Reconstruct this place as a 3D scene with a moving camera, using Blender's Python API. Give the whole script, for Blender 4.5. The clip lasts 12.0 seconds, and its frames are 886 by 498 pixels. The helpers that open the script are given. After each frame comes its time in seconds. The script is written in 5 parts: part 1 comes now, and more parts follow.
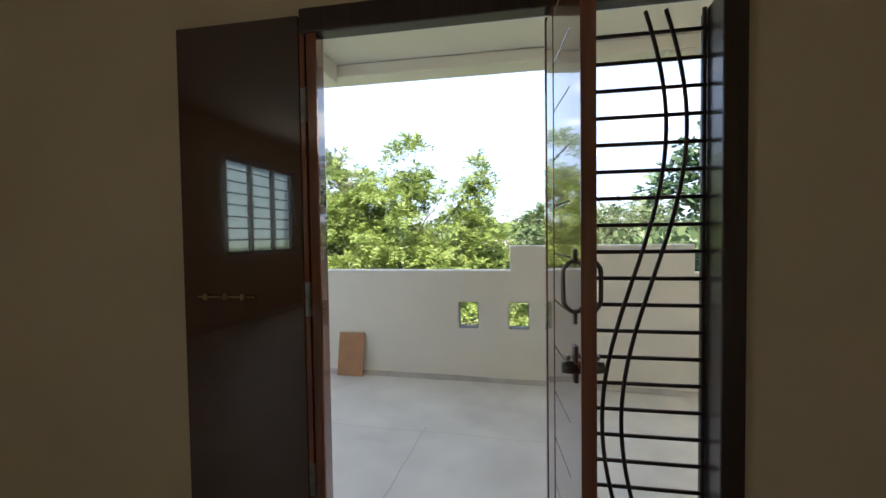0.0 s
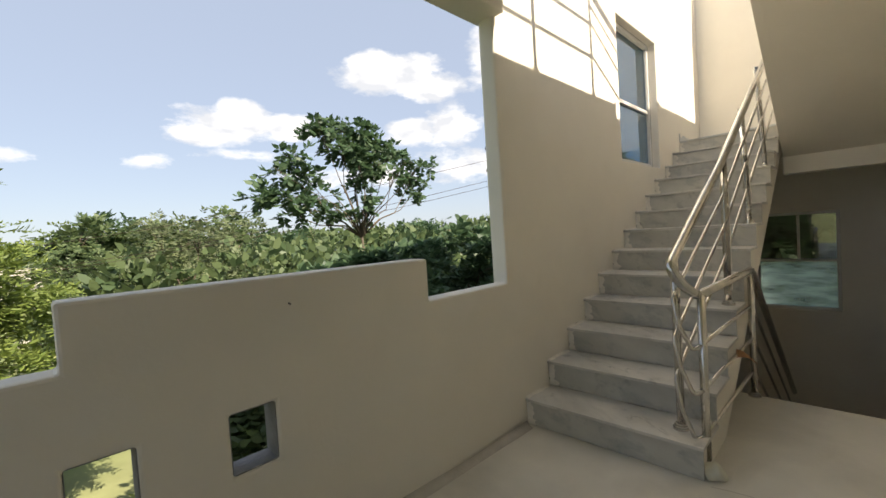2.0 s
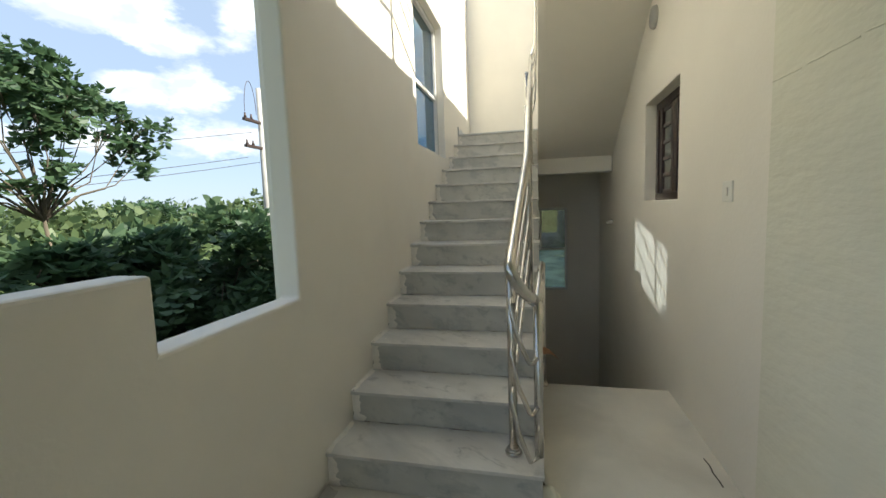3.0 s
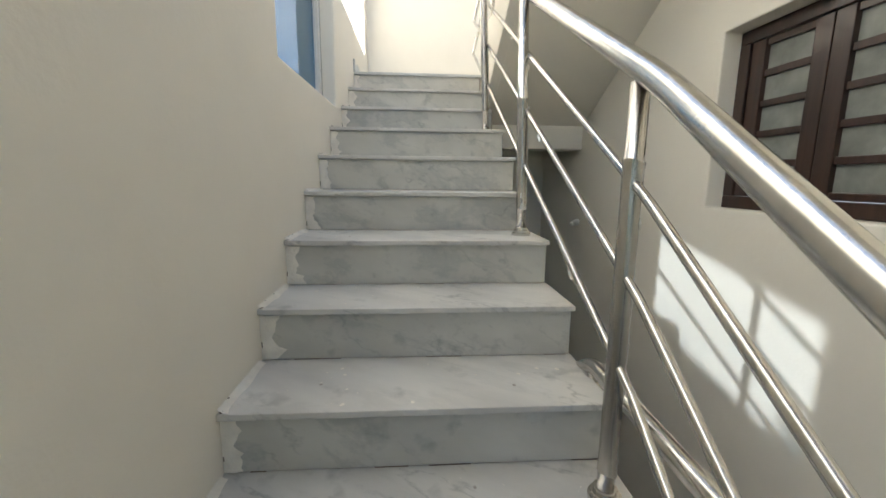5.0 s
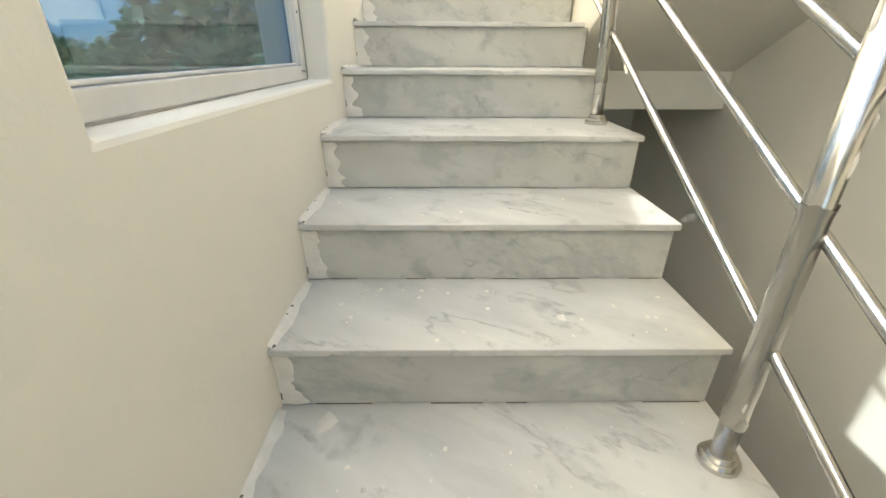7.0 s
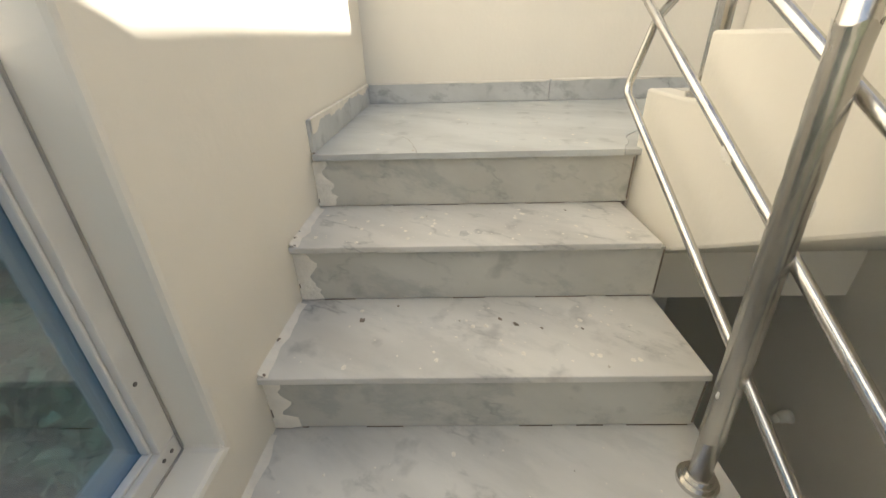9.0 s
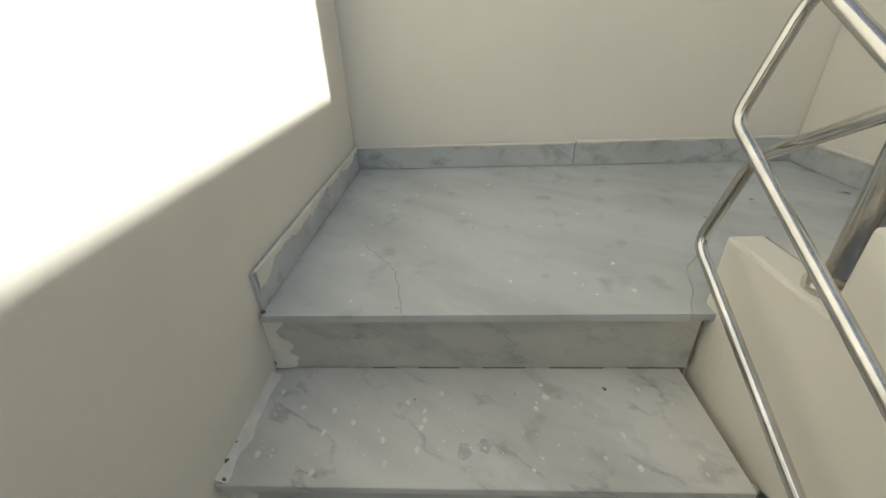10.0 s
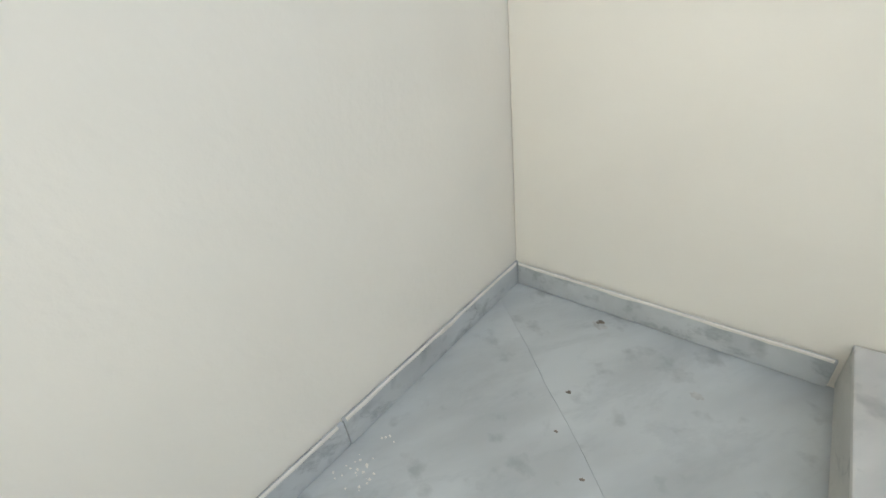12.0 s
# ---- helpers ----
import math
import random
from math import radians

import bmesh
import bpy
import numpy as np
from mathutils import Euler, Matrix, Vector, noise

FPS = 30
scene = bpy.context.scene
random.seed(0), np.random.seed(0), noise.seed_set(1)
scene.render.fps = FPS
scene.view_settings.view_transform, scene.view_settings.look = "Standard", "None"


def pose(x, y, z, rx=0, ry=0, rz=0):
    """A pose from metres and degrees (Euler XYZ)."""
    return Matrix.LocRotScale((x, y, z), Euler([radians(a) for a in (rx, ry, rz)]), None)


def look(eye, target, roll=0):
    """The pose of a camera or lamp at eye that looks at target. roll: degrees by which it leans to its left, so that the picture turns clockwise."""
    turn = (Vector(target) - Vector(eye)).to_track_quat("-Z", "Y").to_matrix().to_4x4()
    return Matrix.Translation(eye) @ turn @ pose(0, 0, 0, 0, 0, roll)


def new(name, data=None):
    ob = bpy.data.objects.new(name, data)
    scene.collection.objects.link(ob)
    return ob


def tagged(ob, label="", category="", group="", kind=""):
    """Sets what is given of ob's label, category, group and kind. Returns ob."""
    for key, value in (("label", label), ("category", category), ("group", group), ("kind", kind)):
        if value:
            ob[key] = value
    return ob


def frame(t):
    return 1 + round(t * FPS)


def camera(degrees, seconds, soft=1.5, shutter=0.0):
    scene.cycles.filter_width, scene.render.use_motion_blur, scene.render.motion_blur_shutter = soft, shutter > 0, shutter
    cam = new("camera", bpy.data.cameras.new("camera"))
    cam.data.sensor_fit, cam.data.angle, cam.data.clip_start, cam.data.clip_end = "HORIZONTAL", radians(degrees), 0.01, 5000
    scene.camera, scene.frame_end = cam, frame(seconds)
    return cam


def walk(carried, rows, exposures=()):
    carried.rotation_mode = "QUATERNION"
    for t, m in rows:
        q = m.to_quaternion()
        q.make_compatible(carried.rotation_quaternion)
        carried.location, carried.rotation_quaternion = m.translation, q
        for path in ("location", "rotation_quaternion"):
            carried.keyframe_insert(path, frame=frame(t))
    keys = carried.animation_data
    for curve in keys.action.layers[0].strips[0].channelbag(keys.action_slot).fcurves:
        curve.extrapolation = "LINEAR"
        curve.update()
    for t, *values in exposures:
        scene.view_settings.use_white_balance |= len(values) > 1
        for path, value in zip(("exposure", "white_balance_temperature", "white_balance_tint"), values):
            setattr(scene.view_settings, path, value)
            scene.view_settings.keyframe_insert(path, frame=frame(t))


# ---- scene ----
cam = camera(94.7, 12.0)
PATH = [
    (0, (0.986, -0.755, 1.356), (0.602, 1.410, 1.286), -0.8),
    (0.3, (0.880, -0.440, 1.297), (0.715, 1.752, 1.229), 0.3),
    (0.5, (0.813, -0.209, 1.352), (0.785, 1.990, 1.272), 0.9),
    (0.6, (0.770, -0.103, 1.329), (0.909, 2.092, 1.302), 0.2),
    (0.9, (0.757, 0.211, 1.353), (1.203, 2.364, 1.260), 0.5),
    (1, (0.766, 0.326, 1.391), (1.354, 2.443, 1.309), 1.1),
    (1.2, (0.794, 0.529, 1.387), (1.596, 2.576, 1.345), -2.9),
    (1.5, (0.842, 0.824, 1.403), (1.907, 2.742, 1.255), -3.4),
    (2, (0.921, 1.207, 1.390), (2.466, 2.770, 1.310), -3.7),
    (2.5, (1.140, 1.492, 1.381), (3.147, 2.369, 1.180), -2.5),
    (3, (1.503, 1.800, 1.419), (3.634, 2.298, 1.205), -2.0),
    (3.2, (1.665, 1.901, 1.426), (3.823, 2.290, 1.238), -1.1),
    (4.8, (3.263, 2.278, 1.554), (5.431, 2.107, 1.224), 2.5),
    (5, (3.522, 2.350, 1.562), (5.685, 2.198, 1.188), 0.6),
    (5.5, (3.936, 2.417, 1.689), (6.046, 2.467, 1.069), -0.5),
    (6, (4.212, 2.485, 1.825), (6.274, 2.416, 1.063), 0.4),
    (6.5, (4.492, 2.465, 1.957), (6.486, 2.474, 1.024), 1.2),
    (7, (4.763, 2.478, 2.122), (6.743, 2.451, 1.164), 0.3),
    (7.2, (4.861, 2.473, 2.135), (6.917, 2.374, 1.360), -0.4),
    (8.8, (5.733, 2.379, 2.690), (7.703, 2.405, 1.713), -1.1),
    (9, (5.837, 2.401, 2.765), (7.787, 2.442, 1.748), -1.4),
    (9.5, (6.107, 2.411, 2.886), (8.038, 2.463, 1.832), 2.1),
    (10, (6.388, 2.360, 3.033), (8.309, 2.463, 1.969), -2.2),
    (10.5, (6.665, 2.406, 3.144), (8.558, 2.555, 2.033), -2.5),
    (11, (7.014, 2.462, 3.346), (8.832, 2.154, 2.146), 1.3),
    (11.5, (7.182, 2.283, 3.411), (9.024, 1.748, 2.334), -4.3),
    (12, (7.461, 2.165, 3.540), (8.773, 0.795, 2.424), -7.9),
]
EXPOSURES = [(0.0, 2.43, 6300, 12), (0.5, 2.2, 6250, 12), (1.0, 1.76, 6550, 15), (1.5, 1.42, 7150, 9), (2.0, 1.38, 7200, 11), (2.5, 1.44, 6950, 5), (3.2, 1.6, 6300, 4),
             (4.8, 1.88, 5900, 9), (5.5, 2.37, 6450, 7), (7.2, 2.53, 6450, 5), (8.8, 1.72, 6550, 9), (9.5, 1.18, 6550, 7), (10.0, 0.78, 5950, 4), (10.5, 0.7, 5750, 4),
             (11.0, 0.7, 5550, 4), (11.5, 0.78, 5550, 3), (12.0, 1.22, 5450, 6)]
walk(cam, [(t, look(e, g, r)) for t, e, g, r in PATH], EXPOSURES)

# ---- light ----
SUN_TRAVEL = Vector((-0.115, 1.0, -1.0)).normalized()
world = bpy.data.worlds.new("sky")
scene.world = world
world.use_nodes = True


def build_world():
    nt = world.node_tree
    nt.nodes.clear()
    out = nt.nodes.new("ShaderNodeOutputWorld")
    bg = nt.nodes.new("ShaderNodeBackground")
    sky = nt.nodes.new("ShaderNodeTexSky")
    sky.sky_type = "NISHITA"
    sky.sun_disc = False
    to_sun = -SUN_TRAVEL
    sky.sun_elevation = math.asin(to_sun.z)
    sky.sun_rotation = math.atan2(to_sun.x, to_sun.y)
    sky.air_density, sky.dust_density, sky.ozone_density = 1.0, 0.6, 1.5
    bg.inputs["Strength"].default_value = 0.115
    co = nt.nodes.new("ShaderNodeTexCoord")
    # cumulus: noise on the direction, gathered towards low bands of the sky
    mp = nt.nodes.new("ShaderNodeMapping")
    mp.inputs["Location"].default_value = (1.7, 0.35, 0.1)
    mp.inputs["Scale"].default_value = (1.0, 1.0, 2.1)
    nt.links.new(co.outputs["Generated"], mp.inputs["Vector"])
    n1 = nt.nodes.new("ShaderNodeTexNoise")
    n1.inputs["Scale"].default_value = 9.0
    n1.inputs["Detail"].default_value = 10
    n1.inputs["Roughness"].default_value = 0.62
    nt.links.new(mp.outputs["Vector"], n1.inputs["Vector"])
    # each cumulus: bearing, elevation, half width and half height in degrees, density
    heap = None
    for az, el, wide, high, dense in ((39.5, 21.2, 8.6, 2.9, 1.0), (36.5, 22.0, 5.0, 2.6, 1.0), (44, 19.8, 5.5, 2.4, 1.0), (18.6, 14.8, 8.0, 3.2, 1.0), (19.5, 16.2, 5.0, 2.2, 1.0), (25.0, 14.8, 5.0, 2.4, 0.95), (14.5, 13.6, 5.0, 2.0, 0.8),
                                      (20, 11.4, 10.0, 1.5, 0.62), (9.5, 10.4, 5.0, 1.5, 0.54), (41, 14.4, 5.5, 2.6, 0.9), (47.5, 14.8, 6.5, 3.6, 0.76), (52.5, 22.5, 4.0, 5.5, 0.72),
                                      (-21.3, 18.6, 4.2, 1.5, 0.85), (-7.1, 16, 2.4, 1.1, 0.6), (-1.8, 10.2, 4.2, 1.5, 0.6), (-19, 14.5, 5, 1.1, 0.55), (36, 8.5, 22, 3.0, 0.58), (48, 9, 10, 3.5, 0.72),
                                      (60, 24, 9, 5, 1.0), (75, 26, 12, 5, 1.0), (-48, 15, 8, 3, 1.0), (120, 30, 14, 8, 1.0), (-100, 28, 18, 8, 1.0), (-150, 40, 14, 9, 1.0)):
        a, e = radians(az), radians(el)
        sub = nt.nodes.new("ShaderNodeVectorMath")
        sub.operation = "SUBTRACT"
        sub.inputs[1].default_value = (math.sin(a) * math.cos(e), math.cos(a) * math.cos(e), math.sin(e))
        nt.links.new(co.outputs["Generated"], sub.inputs[0])
        sc = nt.nodes.new("ShaderNodeVectorMath")
        sc.operation = "MULTIPLY"
        sc.inputs[1].default_value = (1 / radians(wide), 1 / radians(wide), 1 / radians(high))
        nt.links.new(sub.outputs["Vector"], sc.inputs[0])
        ln = nt.nodes.new("ShaderNodeVectorMath")
        ln.operation = "LENGTH"
        nt.links.new(sc.outputs["Vector"], ln.inputs[0])
        fall = nt.nodes.new("ShaderNodeMapRange")
        fall.inputs["From Min"].default_value, fall.inputs["From Max"].default_value = 1.25, 0.2
        fall.inputs["To Max"].default_value = dense
        nt.links.new(ln.outputs["Value"], fall.inputs["Value"])
        if heap is None:
            heap = fall.outputs["Result"]
        else:
            mxm = nt.nodes.new("ShaderNodeMath")
            mxm.operation = "MAXIMUM"
            nt.links.new(heap, mxm.inputs[0])
            nt.links.new(fall.outputs["Result"], mxm.inputs[1])
            heap = mxm.outputs["Value"]
    spread = nt.nodes.new("ShaderNodeMapRange")
    spread.inputs["From Min"].default_value, spread.inputs["From Max"].default_value = 0.3, 0.7
    nt.links.new(n1.outputs["Fac"], spread.inputs["Value"])
    part_noise = nt.nodes.new("ShaderNodeMath")
    part_noise.operation = "MULTIPLY"
    part_noise.inputs[1].default_value = 0.5
    nt.links.new(spread.outputs["Result"], part_noise.inputs[0])
    add = nt.nodes.new("ShaderNodeMath")
    add.operation = "MULTIPLY_ADD"
    add.inputs[1].default_value = 0.95
    nt.links.new(heap, add.inputs[0])
    nt.links.new(part_noise.outputs["Value"], add.inputs[2])
    ramp = nt.nodes.new("ShaderNodeValToRGB")
    ramp.color_ramp.elements[0].position = 0.62
    ramp.color_ramp.elements[1].position = 0.86
    nt.links.new(add.outputs["Value"], ramp.inputs["Fac"])
    mul = nt.nodes.new("ShaderNodeMath")
    mul.operation = "MULTIPLY"
    mul.inputs[1].default_value = 0.92
    nt.links.new(ramp.outputs["Color"], mul.inputs[0])
    # lit heads and grey undersides
    body = nt.nodes.new("ShaderNodeTexNoise")
    body.inputs["Scale"].default_value, body.inputs["Detail"].default_value = 14.0, 6
    nt.links.new(mp.outputs["Vector"], body.inputs["Vector"])
    shade = nt.nodes.new("ShaderNodeValToRGB")
    shade.color_ramp.elements[0].position, shade.color_ramp.elements[1].position = 0.38, 0.6
    shade.color_ramp.elements[0].color, shade.color_ramp.elements[1].color = (0.66, 0.69, 0.74, 1), (1, 1, 1, 1)
    nt.links.new(body.outputs["Fac"], shade.inputs["Fac"])
    tone = nt.nodes.new("ShaderNodeMixRGB")
    tone.blend_type = "MULTIPLY"
    tone.inputs["Fac"].default_value = 1.0
    tone.inputs["Color2"].default_value = (4.4, 4.5, 4.7, 1)
    nt.links.new(shade.outputs["Color"], tone.inputs["Color1"])
    mix = nt.nodes.new("ShaderNodeMixRGB")
    nt.links.new(tone.outputs["Color"], mix.inputs["Color2"])
    nt.links.new(mul.outputs["Value"], mix.inputs["Fac"])
    haze = nt.nodes.new("ShaderNodeMixRGB")
    haze.inputs["Fac"].default_value = 0.84
    haze.inputs["Color2"].default_value = (1.7, 2.05, 2.75, 1)
    nt.links.new(sky.outputs["Color"], haze.inputs["Color1"])
    nt.links.new(haze.outputs["Color"], mix.inputs["Color1"])
    nt.links.new(mix.outputs["Color"], bg.inputs["Color"])
    nt.links.new(bg.outputs["Background"], out.inputs["Surface"])


build_world()
sun = new("sun", bpy.data.lights.new("sun", "SUN"))
sun.data.energy, sun.data.angle, sun.data.color = 3.7, radians(0.6), (1.0, 0.94, 0.84)
sun.matrix_world = look((0, 0, 30), Vector((0, 0, 30)) + SUN_TRAVEL)
# added lamp imitates sunlight the stair window's coated glass throws back across the stairwell
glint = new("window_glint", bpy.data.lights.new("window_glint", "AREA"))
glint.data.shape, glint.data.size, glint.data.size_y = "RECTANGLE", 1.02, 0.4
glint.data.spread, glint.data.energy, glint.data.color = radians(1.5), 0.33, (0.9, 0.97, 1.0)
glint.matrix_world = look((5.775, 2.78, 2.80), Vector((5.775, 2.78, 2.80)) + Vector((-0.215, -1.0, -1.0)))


# lamp added at the room's side window, to brighten the room like daylight
room_light = new("window_light", bpy.data.lights.new("window_light", "AREA"))
room_light.data.shape, room_light.data.size, room_light.data.size_y = "RECTANGLE", 1.7, 1.3
room_light.data.energy, room_light.data.color = 4.0, (1.0, 0.97, 0.92)
room_light.matrix_world = look((-3.36, -4.35, 1.85), (0.0, -4.35, 1.7))


# ---- materials ----
def material(name, base, rough=0.6, metal=0.0, scale=6.0, spread=0.12, stain=0.0, stain_colour=None,
             stain_scale=0.9, bump=0.15, bump_scale=60.0, coat=0.0, coat_rough=0.08, spec=0.5, stretch=(1, 1, 1)):
    """Paint, plaster, cement or metal: grain at a fine scale, patches at a coarse one, and a fine relief."""
    m = bpy.data.materials.new(name)
    m.use_nodes = True
    nt = m.node_tree
    b = nt.nodes["Principled BSDF"]
    b.inputs["Metallic"].default_value = metal
    b.inputs["Specular IOR Level"].default_value = spec
    b.inputs["Coat Weight"].default_value = coat
    b.inputs["Coat Roughness"].default_value = coat_rough
    b.inputs["Coat IOR"].default_value = 1.7
    tc = nt.nodes.new("ShaderNodeTexCoord")
    mp = nt.nodes.new("ShaderNodeMapping")
    mp.inputs["Scale"].default_value = stretch
    nt.links.new(tc.outputs["Object"], mp.inputs["Vector"])
    n = nt.nodes.new("ShaderNodeTexNoise")
    n.inputs["Scale"].default_value, n.inputs["Detail"].default_value = scale, 8
    nt.links.new(mp.outputs["Vector"], n.inputs["Vector"])
    r = nt.nodes.new("ShaderNodeValToRGB")
    lo = [max(0.0, c * (1 - spread)) for c in base]
    hi = [min(1.0, c * (1 + spread)) for c in base]
    r.color_ramp.elements[0].color = (*lo, 1)
    r.color_ramp.elements[1].color = (*hi, 1)
    r.color_ramp.elements[0].position, r.color_ramp.elements[1].position = 0.3, 0.7
    nt.links.new(n.outputs["Fac"], r.inputs["Fac"])
    colour = r.outputs["Color"]
    if stain:
        n2 = nt.nodes.new("ShaderNodeTexNoise")
        n2.inputs["Scale"].default_value, n2.inputs["Detail"].default_value = stain_scale, 6
        n2.inputs["Distortion"].default_value = 0.6
        nt.links.new(mp.outputs["Vector"], n2.inputs["Vector"])
        r2 = nt.nodes.new("ShaderNodeValToRGB")
        r2.color_ramp.elements[0].position, r2.color_ramp.elements[1].position = 0.5, 0.72
        r2.color_ramp.elements[1].color = (stain, stain, stain, 1)
        nt.links.new(n2.outputs["Fac"], r2.inputs["Fac"])
        mx = nt.nodes.new("ShaderNodeMixRGB")
        mx.inputs["Color2"].default_value = (*(stain_colour or [c * 0.6 for c in base]), 1)
        nt.links.new(r2.outputs["Color"], mx.inputs["Fac"])
        nt.links.new(colour, mx.inputs["Color1"])
        colour = mx.outputs["Color"]
    nt.links.new(colour, b.inputs["Base Color"])
    rr = nt.nodes.new("ShaderNodeMapRange")
    rr.inputs["To Min"].default_value, rr.inputs["To Max"].default_value = max(0.02, rough * 0.8), min(1.0, rough * 1.2)
    nt.links.new(n.outputs["Fac"], rr.inputs["Value"])
    nt.links.new(rr.outputs["Result"], b.inputs["Roughness"])
    if bump:
        n3 = nt.nodes.new("ShaderNodeTexNoise")
        n3.inputs["Scale"].default_value, n3.inputs["Detail"].default_value = bump_scale, 5
        nt.links.new(mp.outputs["Vector"], n3.inputs["Vector"])
        bp = nt.nodes.new("ShaderNodeBump")
        bp.inputs["Strength"].default_value, bp.inputs["Distance"].default_value = bump, 0.01
        nt.links.new(n3.outputs["Fac"], bp.inputs["Height"])
        nt.links.new(bp.outputs["Normal"], b.inputs["Normal"])
    return m


def marble_material(name, base, vein, vein_amount, rough=0.28, fine_amount=0.5):
    """White-grey marble: slanting veins, cloudy patches and dried specks of paint."""
    m = bpy.data.materials.new(name)
    m.use_nodes = True
    nt = m.node_tree
    b = nt.nodes["Principled BSDF"]
    tc = nt.nodes.new("ShaderNodeTexCoord")
    oi = nt.nodes.new("ShaderNodeObjectInfo")
    off = nt.nodes.new("ShaderNodeVectorMath")
    off.operation = "SCALE"
    off.inputs[0].default_value = (7, 5, 3)
    nt.links.new(oi.outputs["Random"], off.inputs["Scale"])
    add = nt.nodes.new("ShaderNodeVectorMath")
    nt.links.new(tc.outputs["Object"], add.inputs[0])
    nt.links.new(off.outputs["Vector"], add.inputs[1])
    mp = nt.nodes.new("ShaderNodeMapping")
    mp.vector_type = "TEXTURE"
    mp.inputs["Rotation"].default_value = (0.35, 0.2, -0.5)
    mp.inputs["Scale"].default_value = (0.5, 4.2, 0.5)
    nt.links.new(add.outputs["Vector"], mp.inputs["Vector"])
    cloud = nt.nodes.new("ShaderNodeTexNoise")
    cloud.inputs["Scale"].default_value, cloud.inputs["Detail"].default_value = 3.0, 9
    nt.links.new(mp.outputs["Vector"], cloud.inputs["Vector"])
    r1 = nt.nodes.new("ShaderNodeValToRGB")
    r1.color_ramp.elements[0].position, r1.color_ramp.elements[1].position = 0.32, 0.62
    r1.color_ramp.elements[0].color = (*[c * 0.8 for c in base], 1)
    r1.color_ramp.elements[1].color = (*base, 1)
    nt.links.new(cloud.outputs["Fac"], r1.inputs["Fac"])
    vn = nt.nodes.new("ShaderNodeTexNoise")
    vn.inputs["Scale"].default_value, vn.inputs["Detail"].default_value = 2.6, 10
    vn.inputs["Roughness"].default_value = 0.68
    vn.inputs["Distortion"].default_value = 0.25
    nt.links.new(mp.outputs["Vector"], vn.inputs["Vector"])
    r2 = nt.nodes.new("ShaderNodeValToRGB")
    e = r2.color_ramp.elements
    e[0].position, e[0].color = 0.53, (0, 0, 0, 1)
    e[1].position, e[1].color = 0.66, (vein_amount * 0.5, vein_amount * 0.5, vein_amount * 0.5, 1)
    mid = e.new(0.6)
    mid.color = (vein_amount, vein_amount, vein_amount, 1)
    nt.links.new(vn.outputs["Fac"], r2.inputs["Fac"])
    mx = nt.nodes.new("ShaderNodeMixRGB")
    mx.inputs["Color2"].default_value = (*vein, 1)
    nt.links.new(r2.outputs["Color"], mx.inputs["Fac"])
    nt.links.new(r1.outputs["Color"], mx.inputs["Color1"])
    # thin broken dark veins
    fine = nt.nodes.new("ShaderNodeTexNoise")
    fine.inputs["Scale"].default_value, fine.inputs["Detail"].default_value = 1.7, 5
    fine.inputs["Roughness"].default_value = 0.6
    nt.links.new(mp.outputs["Vector"], fine.inputs["Vector"])
    r4 = nt.nodes.new("ShaderNodeValToRGB")
    f = r4.color_ramp.elements
    f[0].position, f[0].color = 0.483, (0, 0, 0, 1)
    f[1].position, f[1].color = 0.517, (0, 0, 0, 1)
    peak = f.new(0.5)
    peak.color = (1, 1, 1, 1)
    nt.links.new(fine.outputs["Fac"], r4.inputs["Fac"])
    gap = nt.nodes.new("ShaderNodeTexNoise")
    gap.inputs["Scale"].default_value, gap.inputs["Detail"].default_value = 5.0, 8
    gap.inputs["Roughness"].default_value = 0.75
    nt.links.new(add.outputs["Vector"], gap.inputs["Vector"])
    r5 = nt.nodes.new("ShaderNodeValToRGB")
    r5.color_ramp.elements[0].position, r5.color_ramp.elements[1].position = 0.46, 0.62
    r5.color_ramp.elements[1].color = (fine_amount, fine_amount, fine_amount, 1)
    nt.links.new(gap.outputs["Fac"], r5.inputs["Fac"])
    both = nt.nodes.new("ShaderNodeMixRGB")
    both.blend_type = "MULTIPLY"
    both.inputs["Fac"].default_value = 1.0
    nt.links.new(r4.outputs["Color"], both.inputs["Color1"])
    nt.links.new(r5.outputs["Color"], both.inputs["Color2"])
    mx0 = nt.nodes.new("ShaderNodeMixRGB")
    mx0.inputs["Color2"].default_value = (*[c * 0.55 for c in vein], 1)
    nt.links.new(both.outputs["Color"], mx0.inputs["Fac"])
    nt.links.new(mx.outputs["Color"], mx0.inputs["Color1"])
    mx = mx0
    # dull stains
    st = nt.nodes.new("ShaderNodeTexNoise")
    st.inputs["Scale"].default_value, st.inputs["Detail"].default_value = 9, 4
    nt.links.new(add.outputs["Vector"], st.inputs["Vector"])
    r3 = nt.nodes.new("ShaderNodeValToRGB")
    r3.color_ramp.elements[0].position, r3.color_ramp.elements[1].position = 0.6, 0.72
    r3.color_ramp.elements[1].color = (0.35, 0.35, 0.35, 1)
    nt.links.new(st.outputs["Fac"], r3.inputs["Fac"])
    mx2 = nt.nodes.new("ShaderNodeMixRGB")
    mx2.inputs["Color2"].default_value = (*[c * 0.45 for c in vein], 1)
    nt.links.new(r3.outputs["Color"], mx2.inputs["Fac"])
    nt.links.new(mx.outputs["Color"], mx2.inputs["Color1"])
    nt.links.new(mx2.outputs["Color"], b.inputs["Base Color"])
    rr = nt.nodes.new("ShaderNodeMapRange")
    rr.inputs["To Min"].default_value, rr.inputs["To Max"].default_value = rough, rough + 0.25
    nt.links.new(st.outputs["Fac"], rr.inputs["Value"])
    nt.links.new(rr.outputs["Result"], b.inputs["Roughness"])
    return m


